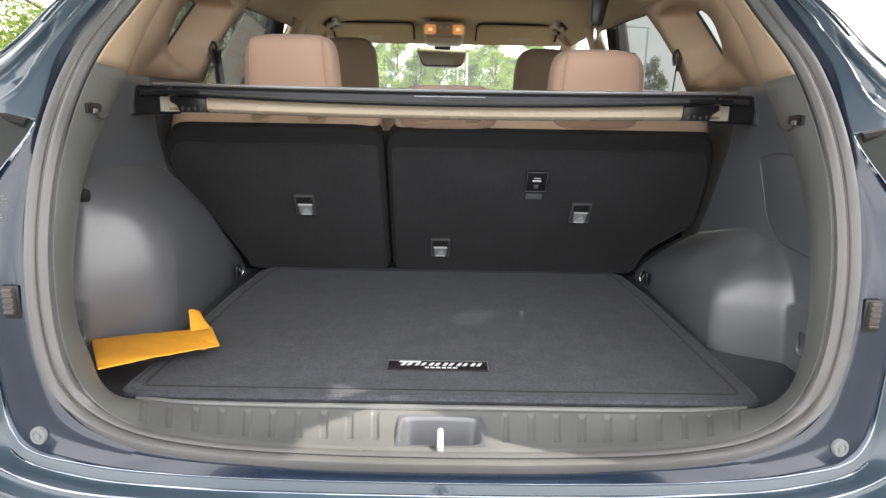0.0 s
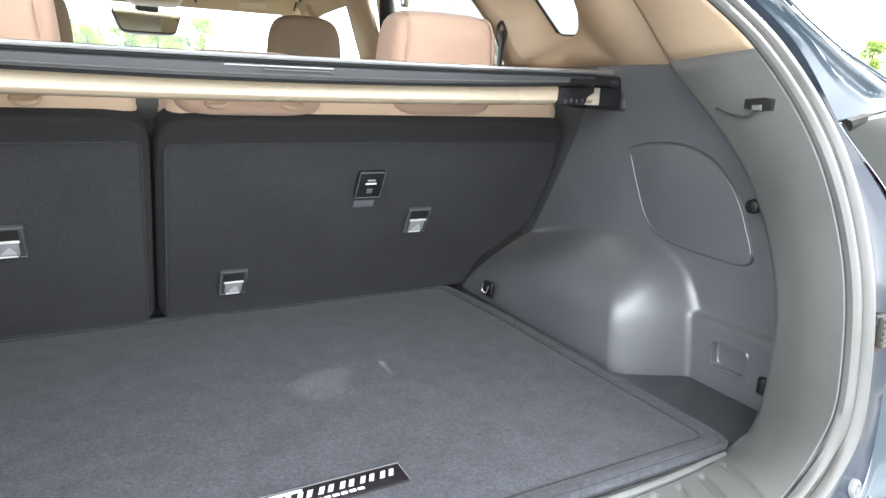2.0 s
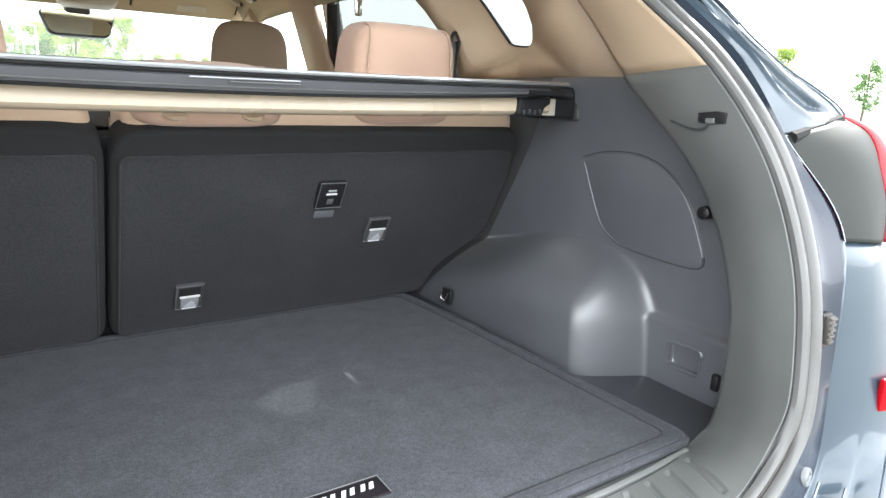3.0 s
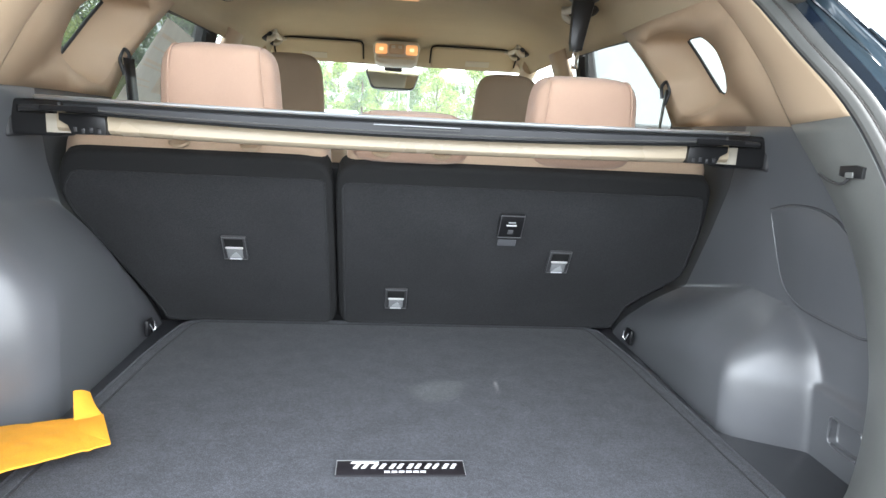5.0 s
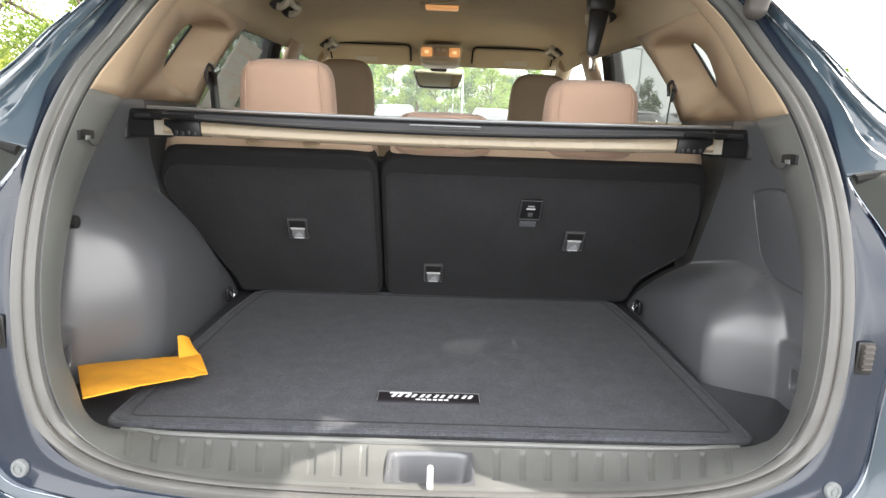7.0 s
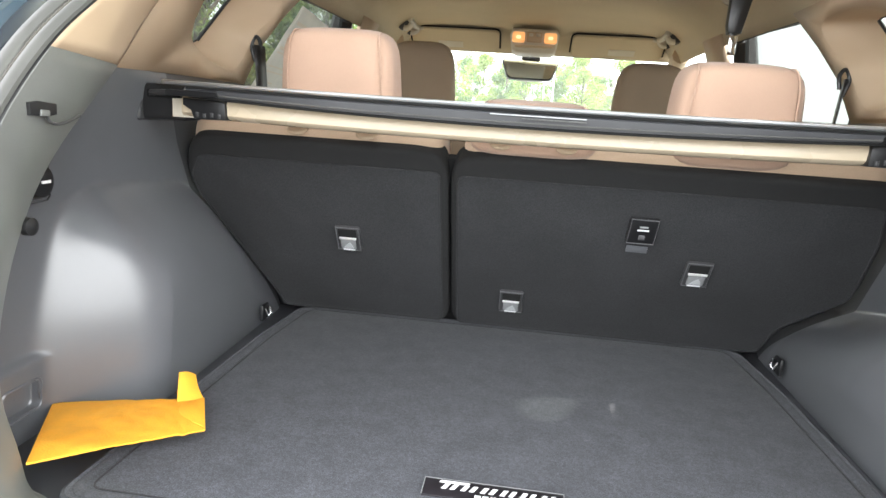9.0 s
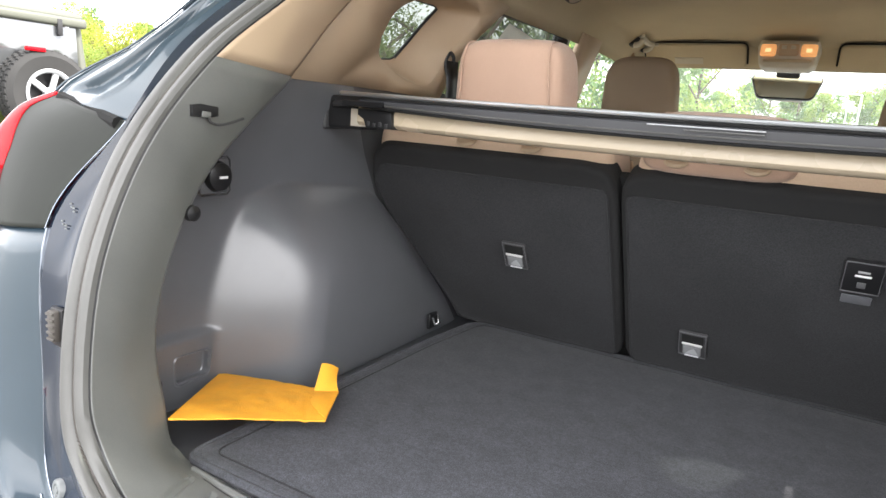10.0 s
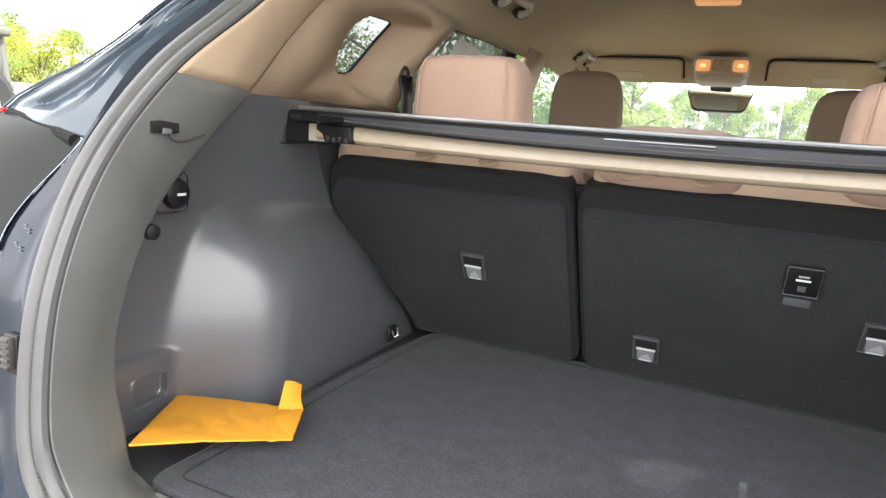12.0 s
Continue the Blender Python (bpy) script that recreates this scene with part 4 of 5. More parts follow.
def seat_back(name, outline, label, posts):
    seat = thing(name, label, "rear seat", group="rear seat backs")
    raw = [Vector(p) for p in outline]
    if sum(a.x * b.y - b.x * a.y for a, b in zip(raw, raw[1:] + raw[:1])) < 0:
        raw.reverse()
    flat = round_poly(raw, 0.042, 6)
    part("back_cover", prism([on_back(p.x, p.y) for p in flat], FRONT * 0.06, 0.012, 4), FELT_DARK, seat, "black felt seat back cover")
    inner = round_poly([Vector((p.x, min(p.y, max(q.y for q in raw) - 0.038))) for p in inset(raw, 0.014)], 0.015)
    part("back_board", prism([on_back(p.x, p.y, -0.004) for p in inner], FRONT * 0.02, 0.003), FELT, seat, "stiff black felt board")
    part("seam", tube([on_back(p.x, p.y, -0.0035) for p in inner], 0.002, 6, closed=True), FELT, seat)
    mid = sum(p.x for p in flat) / len(flat)
    grown = [on_back(mid + (p.x - mid) * 0.962, max(p.y, 1.08) + (0.028 if p.y > 1.1 else 0.0), 0.022) for p in flat]
    part("cushion", prism(grown, FRONT * 0.13, 0.03, 4), CUSHION, seat, "beige cloth cushion of the seat back")
    for x in posts:
        part("post_guide", lathe([(0.010, 0.0), (0.018, 0.0), (0.021, 0.004), (0.018, 0.008), (0.010, 0.008)], 20,
                                 Matrix.Translation(on_back(x, 1.189, 0.014)) @ Euler((radians(28), 0, 0)).to_matrix().to_4x4()), TRIM_BEIGE, seat)
    return seat


left_seat = seat_back("rear_seat_back_narrow", [(-0.1485, 1.152), (-0.185, 1.174), (-0.660, 1.174), (-0.696, 1.10), (-0.692, 1.05), (-0.570, 0.79), (-0.565, 0.752), (-0.1485, 0.752)],
                      "narrow folding rear seat back, black behind and beige in front", (-0.440, -0.305))
right_seat = seat_back("rear_seat_back_wide", [(-0.1425, 0.752), (0.565, 0.752), (0.580, 0.83), (0.690, 0.925), (0.681, 1.06), (0.655, 1.170), (-0.106, 1.170), (-0.1425, 1.148)],
                       "wide folding rear seat back, black behind and beige in front", (-0.050, 0.070))
part("hinge_cover", block((0.05, 0.02, 0.46), on_back(-0.1455, 0.945, 0.045), 0.004, Matrix((Vector((1, 0, 0)), FRONT, TILT)).transposed()), FELT_DARK, right_seat)
tagged(part("seat_foot_panel", block((1.42, 0.03, 0.22), (0, 2.885, 0.80), 0.004), BLACK), "black panel behind the foot of the rear seats", "panel", kind="structure")
latch(left_seat, -0.364, 0.967)
latch(right_seat, -0.005, 0.839)
latch(right_seat, 0.366, 0.956)
turn = Matrix((Vector((1, 0, 0)), FRONT, TILT)).transposed()
plate = part("belt_latch_plate", block((0.056, 0.012, 0.066), on_back(0.237, 1.052, -0.006), 0.006, turn), BLACK, right_seat, "black belt latch plate")
part("plate_rim", tube([on_back(0.237, 1.052, -0.0115) + Vector((a * 0.0255, 0, 0)) + TILT * b * 0.0305 for a, b in ((-1, -1), (1, -1), (1, 1), (-1, 1))], 0.0013, 6, closed=True), FRAME_GREY, plate)
part("plate_sign", block((0.012, 0.002, 0.012), on_back(0.237, 1.040, -0.0125), 0.002, turn), FRAME_GREY, plate)
part("plate_mark", block((0.022, 0.002, 0.003), on_back(0.237, 1.056, -0.0125), 0.0, turn), PRINT, plate)
part("plate_mark", block((0.016, 0.002, 0.003), on_back(0.237, 1.063, -0.0125), 0.0, turn), GREY_LEVER, plate)
part("plate_tag", block((0.042, 0.003, 0.018), on_back(0.236, 1.007, -0.004), 0.002, turn), PLASTIC, right_seat)


def headrest(name, x, y, z, size, label, post_z, cloth=BEIGE_CLOTH, group="rear headrests"):
    h = thing(name, label, "headrest", group=group, at=(x, y, post_z))
    lean = Euler((radians(6), 0, 0)).to_matrix()
    part("pad", pillow(size, (x, y, z), 4.8, 0.10, lean), cloth, h)
    for s in (-1, 1):
        px = x + s * size[0] * 0.40
        part("piping", tube(spline([(px, y - size[1] * 0.375, z - size[2] * 0.36), (px - s * 0.004, y - size[1] * 0.464, z), (px - s * 0.008, y - size[1] * 0.484, z + size[2] * 0.30), (px - s * 0.012, y - size[1] * 0.36, z + size[2] * 0.44), (px - s * 0.015, y, z + size[2] * 0.460)], 5), 0.0018, 6), cloth, h)
        part("post", tube([(x + s * 0.05, y, post_z), (x + s * 0.05, y, z)], 0.006, 8), CHROME, h)
    return h


headrest("headrest", -0.368, 2.625, 1.300, (0.232, 0.13, 0.185), "beige cloth rear headrest, raised", 1.20)
headrest("headrest", 0.363, 2.625, 1.277, (0.232, 0.13, 0.185), "beige cloth rear headrest, pushed down", 1.18)
headrest("headrest", 0.008, 2.62, 1.230, (0.245, 0.11, 0.10), "low beige cloth middle headrest", 1.18)


def front_seat(x, top):
    seat = thing("front_seat", "brown cloth front seat with a tall headrest", "front seat", group="front seats", at=(x, 3.65, 0.45))
    part("backrest", pillow((0.50, 0.20, 0.66), (x, 3.66, 0.88), 5, 0.14, Euler((radians(14), 0, 0)).to_matrix()), SEAT_BROWN, seat)
    part("seat_cushion", pillow((0.52, 0.52, 0.18), (x, 3.95, 0.58), 5), SEAT_BROWN, seat)
    part("headrest", pillow((0.245, 0.13, 0.26), (x, 3.60, top - 0.13), 4.0, 0.12, Euler((radians(8), 0, 0)).to_matrix()), SEAT_BROWN, seat)
    for s in (-1, 1):
        part("headrest_post", tube([(x + s * 0.06, 3.60, top - 0.30), (x + s * 0.06, 3.60, top - 0.15)], 0.006, 8), CHROME, seat)


front_seat(-0.375, 1.468)
front_seat(0.385, 1.438)

# ---- cargo cover ----
cover = thing("cargo_cover", "retracted roller cargo cover in a beige cassette", "cargo cover", at=(0, 2.47, 1.24))


def cassette():
    prof = [(2.440, 1.240), (2.440, 1.222), (2.446, 1.216), (2.460, 1.213), (2.485, 1.214), (2.500, 1.222), (2.502, 1.244), (2.492, 1.256), (2.470, 1.260), (2.448, 1.254)]
    return sheet([[Vector((x, y, z - 0.008 * (1 - (x / 0.6) ** 2))) for y, z in prof] for x in span(-0.600, 0.600, 20)], closed=True)


part("cassette", cassette(), TUBE_BEIGE, cover, "beige cassette tube")
prof = [(2.404, 1.2600, 0.0), (2.400, 1.2560, 0.2), (2.402, 1.2500, 0.6), (2.405, 1.2440, 1.0), (2.420, 1.2400, 1.0), (2.445, 1.2420, 0.8), (2.47, 1.250, 0.2), (2.478, 1.262, 0.0), (2.46, 1.266, 0.0), (2.42, 1.264, 0.0)]
n_x = span(-0.575, 0.575, 40)


def flap_point(x, y, z, sag):
    e = (x / 0.575) ** 2
    return Vector((x, y + 0.012 * e * (y < 2.43), z + 0.004 * e + sag * (0.010 * e - 0.006)))


part("pull_flap", sheet([[flap_point(x, y, z, g) for y, z, g in prof] for x in n_x], closed=True), COVER_CLOTH, cover, "dark vinyl edge of the rolled cover")
part("edge_strip", tube([flap_point(x, 2.402, 1.2660, 0) for x in span(-0.62, 0.62, 40)], 0.0048, 8, flat=0.8), ALU, cover, "bright aluminium edge strip")
part("strip_gap", tube([flap_point(x, 2.3995, 1.2600, 0) for x in n_x], 0.0022, 6), VOID, cover)
# paler line drawn as the highlight along the flap
part("flap_highlight", tube([flap_point(x, 2.402, 1.2475, 0.8) for x in n_x], 0.0014, 6), RUBBER, cover)
part("lower_gap", tube([flap_point(x, 2.409, 1.2415, 1.0) for x in n_x], 0.0030, 6), VOID, cover)
part("grip", block((0.15, 0.006, 0.0022), (0.01, 2.3995, 1.2540), 0.001), GREY_LEVER, cover)
part("grip", block((0.10, 0.006, 0.0018), (0.035, 2.3995, 1.2495), 0.0008), RUBBER, cover)
for s in (-1, 1):
    end = part("end_bracket", block((0.088, 0.060, 0.062), (s * 0.642, 2.484, 1.236), 0.008, seg=3), BLACK, cover, "black end bracket")
    part("bracket_slot", block((0.060, 0.006, 0.014), (s * 0.640, 2.4535, 1.2500), 0.002), VOID, end)
    for k in (0, 1):
        part("slot_mark", block((0.003, 0.004, 0.009), (s * (0.656 + 0.008 * k), 2.4505, 1.2500), 0.0008), FRAME_GREY, end)
    part("end_cap", prism([Vector((s * x, 2.448, z)) for x, z in ((0.622, 1.244), (0.590, 1.244), (0.578, 1.228), (0.578, 1.212), (0.622, 1.212))], (0, 0.03, 0), 0.002), HANDLE, cover, "pale grey end cap of the cassette")
    slide = part("slider", prism([Vector((s * x, 2.432, z)) for x, z in ((0.594, 1.246), (0.518, 1.244), (0.516, 1.212), (0.574, 1.211), (0.580, 1.226), (0.594, 1.234))], (0, 0.05, 0), 0.003), BLACK, cover, "black cassette slider with small slots")
    for k in range(4):
        part("slot", block((0.006, 0.003, 0.008), (s * (0.528 + 0.013 * k), 2.431, 1.2175 + 0.002 * (k % 2)), 0.001), LATCH_GREY, slide)
    part("guide_arm", prism([Vector((s * x, y, 1.2585)) for x, y in ((0.52, 2.406), (0.52, 2.438), (0.590, 2.440), (0.612, 2.428), (0.612, 2.410))], (0, 0, -0.010), 0.0025), BLACK, cover, "black guide arm")
    part("guide_pin", tube([(s * 0.60, 2.418, 1.2535), (s * 0.63, 2.432, 1.2525), (s * 0.660, 2.448, 1.2515)], 0.0055, 8), LATCH_GREY, cover)
    part("recess_plate", block((0.020, 0.096, 0.074), (s * 0.690, 2.492, 1.238), 0.008, seg=3), LATCH_GREY, left_panel if s < 0 else right_panel)

# ---- carpet mat ----
mat_thing = thing("cargo_mat", "charcoal carpet cargo mat with a bound edge", "mat", at=(0, 2.4, 0.742))
raw = [Vector(p) for p in ((-0.548, 2.012), (0.552, 2.012), (0.538, 2.60), (0.520, 2.81), (0.49, 2.846), (-0.49, 2.842), (-0.518, 2.80), (-0.535, 2.60))]
flat = round_poly(raw, 0.03)
part("carpet", prism([Vector((p.x, p.y, 0.742)) for p in flat], (0, 0, 0.016), 0.006), CARPET, mat_thing)
ring = round_poly(inset(raw, 0.030), 0.02)
part("edge_band", tube([Vector((p.x, p.y, 0.7545)) for p in round_poly(inset(raw, 0.017), 0.025)], 0.0105, 8, closed=True, flat=0.55), CARPET, mat_thing)
part("bound_edge", tube([Vector((p.x, p.y, 0.753)) for p in round_poly(inset(raw, 0.004), 0.03)], 0.0065, 8, closed=True), CARPET, mat_thing)
part("seam", tube([Vector((p.x, p.y, 0.7575)) for p in ring], 0.0018, 6, closed=True), FELT, mat_thing)
part("name_badge", block((0.19, 0.040, 0.003), (-0.006, 2.141, 0.7595), 0.001), BADGE, mat_thing, "black woven badge with white marks")


def slanted_bar(x, y, w, h, lean=0.45):
    return prism([Vector((x + a * w + (y - 2.138 + b * h) * lean, y + b * h, 0.7612)) for a, b in ((0, 0), (1, 0), (1, 1), (0, 1))], (0, 0, 0.0008))


for x, y, w, h in [(-0.084, 2.1520, 0.040, 0.0045)] + [(-0.074 + 0.0262 * k + d, 2.138, 0.0062, 0.0125) for k in range(6) for d in (0.0, 0.0115)]:
    part("badge_mark", slanted_bar(x - 0.002, y, w, h), PRINT, mat_thing, smooth=False)
for k in range(6):
    part("badge_mark", block((0.008, 0.004, 0.001), (-0.026 + 0.0105 * k, 2.129, 0.7615), 0.0), PRINT, mat_thing, smooth=False)

for size, at in (((0.190, 0.0012, 0.001), (-0.006, 2.1604, 0.7612)), ((0.0012, 0.040, 0.001), (0.0884, 2.141, 0.7612)), ((0.0012, 0.040, 0.001), (-0.1004, 2.141, 0.7612))):
    part("badge_border", block(size, at, 0.0), TAG_GREY, mat_thing, "pale stitched badge border", smooth=False)

# ---- envelope ----
env = thing("padded_envelope", "orange kraft envelope with its flap folded up", "envelope", at=(-0.57, 2.14, 0.76))
A, B, C, D = Vector((-0.575, 2.012, 0.801)), Vector((-0.429, 2.176, 0.779)), Vector((-0.476, 2.264, 0.780)), Vector((-0.690, 2.203, 0.775))


def env_point(u, v):
    p = A.lerp(B, u).lerp(D.lerp(C, u), v)
    puff = 0.004 * (math.sin(math.pi * u) * math.sin(math.pi * v)) ** 0.5
    fold = 0.003 * abs(noise.noise(Vector((3.2 * u + 1.5 * v, 2.2 * v - u, 0.7)))) + 0.002 * abs(noise.noise(Vector((7 * u - 3 * v, 5 * v + 2 * u, 4.2))))
    crease = -0.0018 * math.exp(-((u - 0.86 + 0.10 * v) / 0.02) ** 2) * ease(1 - v * 1.4)
    return p + Vector((0, 0, puff + fold * math.sin(math.pi * u) * 1.2 + crease))


part("sleeve", surf(env_point, span(0, 1, 60), span(0, 1, 36)), ORANGE, env, thick=0.003, crisp=True)
# the flap stands up from a fold near the sleeve's end
lo = [Vector((-0.507, 2.237, 0.780)), Vector((-0.474, 2.262, 0.781))]
hi = [Vector((-0.523, 2.275, 0.816)), Vector((-0.512, 2.306, 0.800))]
part("flap", sheet([[lo[0].lerp(lo[1], v).lerp(hi[0].lerp(hi[1], v), u) + Vector((0, -0.005 * math.sin(math.pi * u) * v, 0.003 * math.sin(math.pi * v) * u)) for v in span(0, 1, 10)] for u in span(0, 1, 10)]), ORANGE, env, thick=0.0015, crisp=True)
tuck = [Vector((-0.507, 2.237, 0.7815)), Vector((-0.474, 2.262, 0.7835)), Vector((-0.431, 2.179, 0.7825)), Vector((-0.484, 2.196, 0.7845))]
part("folded_end", sheet([[tuck[0].lerp(tuck[1], v).lerp(tuck[3].lerp(tuck[2], v), u) + Vector((0, 0, 0.004 * math.sin(math.pi * u) * math.sin(math.pi * v))) for v in span(0, 1, 8)] for u in span(0, 1, 8)]), ORANGE, env, thick=0.0015, crisp=True)

# ---- roof fittings ----
console = thing("overhead_console", "beige overhead console with two lit map lamps", "console", at=(0, 4.05, 1.58))
part("housing", prism([Vector((-0.005 + x, 4.05, z)) for x, z in ((-0.098, 1.560), (-0.088, 1.582), (0.088, 1.582), (0.098, 1.560), (0.088, 1.502), (0.070, 1.490), (-0.070, 1.490), (-0.088, 1.502))], (0, 0.12, -0.01), 0.012, 3), HANDLE, console)
for s in (-1, 1):
    turn = Euler((radians(-22), 0, 0)).to_matrix()
    bowl = part("map_lamp", block((0.050, 0.022, 0.042), (-0.005 + s * 0.063, 4.046, 1.546), 0.008, turn), GLOW, console, "lit amber map lamp")
    part("bulb", block((0.018, 0.006, 0.014), (-0.005 + s * 0.063, 4.034, 1.545), 0.004, turn), GLOW_CORE, bowl)
part("switch_panel", block((0.062, 0.016, 0.040), (-0.005, 4.048, 1.548), 0.006), TRIM_BEIGE, console)
for k in (-1, 1):
    part("switch", block((0.016, 0.006, 0.012), (-0.005 + k * 0.014, 4.039, 1.556), 0.003), HANDLE, console)
part("lower_lip", block((0.150, 0.020, 0.010), (-0.005, 4.046, 1.512), 0.004), LINER, console)
lamp = thing("dome_lamp", "lit dome lamp in the headliner", "lamp", at=(0, 3.39, 1.645))
part("lens", block((0.115, 0.07, 0.016), (-0.005, 3.39, 1.640), 0.006), GLOW, lamp)
part("surround", block((0.15, 0.10, 0.010), (-0.005, 3.39, 1.646), 0.004), LINER, lamp)
for s in (-1, 1):
    v = thing("sun_visor", "beige sun visor folded against the headliner", "sun visor", group="sun visors", at=(s * 0.3, 4.2, 1.55))
    lean = Euler((radians(-38), 0, 0)).to_matrix()
    c = Vector((s * 0.335, 4.185, 1.533))
    board = [c + lean @ Vector((p.x, p.y, 0)) for p in round_poly([Vector(q) for q in ((-0.185, -0.062), (0.185, -0.062), (0.185, 0.062), (-0.185, 0.062))], 0.024, 4)]
    part("board", prism(board, lean @ Vector((0, 0, 0.020)), 0.006, 3), LINER, v)
    # black tube drawn as the shadow in the recess round the visor
    gap = [c + lean @ Vector((p.x, p.y, 0.010)) for p in round_poly([Vector(q) for q in ((-0.189, -0.066), (0.189, -0.066), (0.189, 0.066), (-0.189, 0.066))], 0.026, 4)]
    part("recess_shadow", tube([gap[19]] + gap[:11], 0.0036, 6), VOID, v)
    part("hinge_rod", tube([c + lean @ Vector((s * 0.20, -0.045, 0.004)), c + lean @ Vector((s * 0.13, -0.058, 0.004))], 0.007, 8), HANDLE, v)
    label = part("warning_label", block((0.105, 0.032, 0.002), c + lean @ Vector((0.02 * s, 0.020, -0.001)), 0.0, lean), HANDLE, v, "pale printed warning label")
    part("label_bar", block((0.030, 0.004, 0.001), c + lean @ Vector((0.02 * s - 0.03, 0.010, -0.0024)), 0.0, lean), PAPER_INK, label)
for x, y, z in ((0.492, 3.135, 1.596), (0.515, 4.07, 1.574)):
    for s in (-1, 1):
        g = thing("grab_handle", "beige folded grab handle", "grab handle", group="grab handles", at=(s * x, y, z))
        part("grip", tube(spline([(s * (x + 0.03), y - 0.070, z + 0.022), (s * x, y - 0.076, z + 0.024), (s * (x - 0.024), y - 0.070, z + 0.002), (s * (x - 0.026), y, z - 0.006), (s * (x - 0.024), y + 0.070, z + 0.002), (s * (x + 0.03), y + 0.076, z + 0.022)], 6), 0.010, 10), HANDLE, g)
        for k in (-1, 1):
            claw = [(s * (x - 0.024 * math.cos(a) - 0.002), y + k * 0.078 - 0.008, z + 0.024 * math.sin(a)) for a in span(radians(115), radians(-105), 14)]
            mount = part("mount", tube(claw, 0.0105, 8), HANDLE, g)
            part("mount_pocket", lathe([(0.001, 0.0), (0.026, 0.0), (0.032, 0.006), (0.033, 0.012), (0.02, 0.020)], 20, Matrix.Translation((s * (x + 0.004), y + k * 0.078, z)) @ Euler((radians(-90), 0, 0)).to_matrix().to_4x4()), LATCH_GREY, mount)
mir = thing("interior_mirror", "dark framed interior mirror", "mirror", at=(0, 4.38, 1.46))
tip = Euler((radians(-9), 0, radians(4))).to_matrix()
MC = Vector((-0.012, 4.38, 1.447))
face = round_poly([Vector(q) for q in ((-0.132, 0.044), (-0.100, -0.046), (0.100, -0.046), (0.132, 0.044))], 0.022, 5)
part("shell", prism([MC + tip @ Vector((p.x, 0, p.y)) for p in face], tip @ Vector((0, 0.035, 0)), 0.008, 3), BLACK, mir)
part("mirror_glass", prism([MC + tip @ Vector((p.x * 0.95, -0.003, p.y * 0.90)) for p in face], tip @ Vector((0, 0.002, 0))), MIRROR, mir)
part("stem", block((0.085, 0.09, 0.045), (-0.012, 4.42, 1.502), 0.01), BLACK, mir)
part("sensor_cover", block((0.13, 0.07, 0.030), (-0.012, 4.46, 1.412), 0.008), HANDLE, mir, "pale sensor cover behind the mirror")
# middle belt hanging from the roof
belt = thing("ceiling_belt", "black middle seat belt stowed at the headliner", "seat belt", at=(0.38, 2.85, 1.60))
part("buckle_sleeve", prism([Vector((0.407, 2.90, 1.575)), Vector((0.462, 2.90, 1.578)), Vector((0.442, 2.90, 1.472)), Vector((0.439, 2.90, 1.455)), Vector((0.410, 2.90, 1.453)), Vector((0.406, 2.90, 1.472))], (0, 0.024, 0), 0.006), BLACK, belt)
part("retainer", block((0.075, 0.06, 0.05), (0.438, 2.92, 1.596), 0.015), BLACK, belt)
part("tongue", block((0.018, 0.008, 0.045), (0.425, 2.912, 1.432), 0.004), CHROME, belt)

# ---- windows, doors, dashboard ----
for s in (-1, 1):
    door = thing("rear_door", "beige inner rear door with window", "car door", group="rear doors", at=(s * 0.7, 3.15, 0.8))
    part("door_panel", block((0.06, 0.56, 0.75), (s * 0.745, 3.25, 0.90), 0.02), TRIM_BEIGE, door)
    part("window_frame", tube([upper(s, 2.965, 1.505, 0.03), upper(s, 3.2, 1.51, 0.03), upper(s, 3.46, 1.51, 0.03)], 0.008, 8), BLACK, door)
    part("window_post", tube([upper(s, 3.45, 1.51, 0.03), upper(s, 3.55, 1.40, 0.03), upper(s, 3.62, 1.28, 0.03)], 0.022, 8), BLACK, door)
    part("window_pane", sheet([[upper(s, 2.84, 1.24, 0.05), upper(s, 3.62, 1.24, 0.05)], [upper(s, 2.97, 1.51, 0.05), upper(s, 3.50, 1.51, 0.05)]]), GLASS, door, smooth=False)
    fd = thing("front_door", "beige inner front door with window", "car door", group="front doors", at=(s * 0.7, 4.0, 0.8))
    part("door_panel", block((0.06, 0.95, 0.70), (s * 0.735, 4.05, 0.86), 0.02), TRIM_BEIGE, fd)
    part("pillar_trim", sheet([[upper(s, 3.52, 1.53), upper(s, 3.70, 1.53)], [upper(s, 3.60, 1.25), upper(s, 3.80, 1.25)]]), TRIM_BEIGE, fd, thick=0.02)
    part("window_pane", sheet([[upper(s, 3.76, 1.20, 0.05), upper(s, 4.85, 1.14, 0.05)], [upper(s, 3.68, 1.51, 0.05), upper(s, 4.28, 1.50, 0.05)]]), SCREEN_GLASS, fd, smooth=False)
    part("windscreen_pillar", tube(spline([(s * 0.575, 4.10, 1.515), (s * 0.60, 4.45, 1.40), (s * 0.66, 4.95, 1.15)], 5), 0.035, 10), TRIM_BEIGE, car, "beige windscreen pillar trim")
part("windscreen", surf(lambda u, x: Vector((x * (0.60 + 0.10 * u), 4.26 + 0.80 * u + 0.05 * (1 - x * x), 1.575 - 0.50 * u)), span(0, 1, 8), span(-1, 1, 12)), SCREEN_GLASS, car)
tagged(part("car_floor", block((1.46, 2.35, 0.03), (0, 4.05, 0.34), 0.004), CARPET), "dark carpeted cabin floor", "floor", kind="structure")
tagged(part("bulkhead", block((1.46, 0.04, 0.66), (0, 5.16, 0.64), 0.01), BLACK), "black bulkhead under the dashboard", "panel", kind="structure")
tunnel = thing("centre_console", "black console between the front seats", "console", at=(0, 4.1, 0.36))
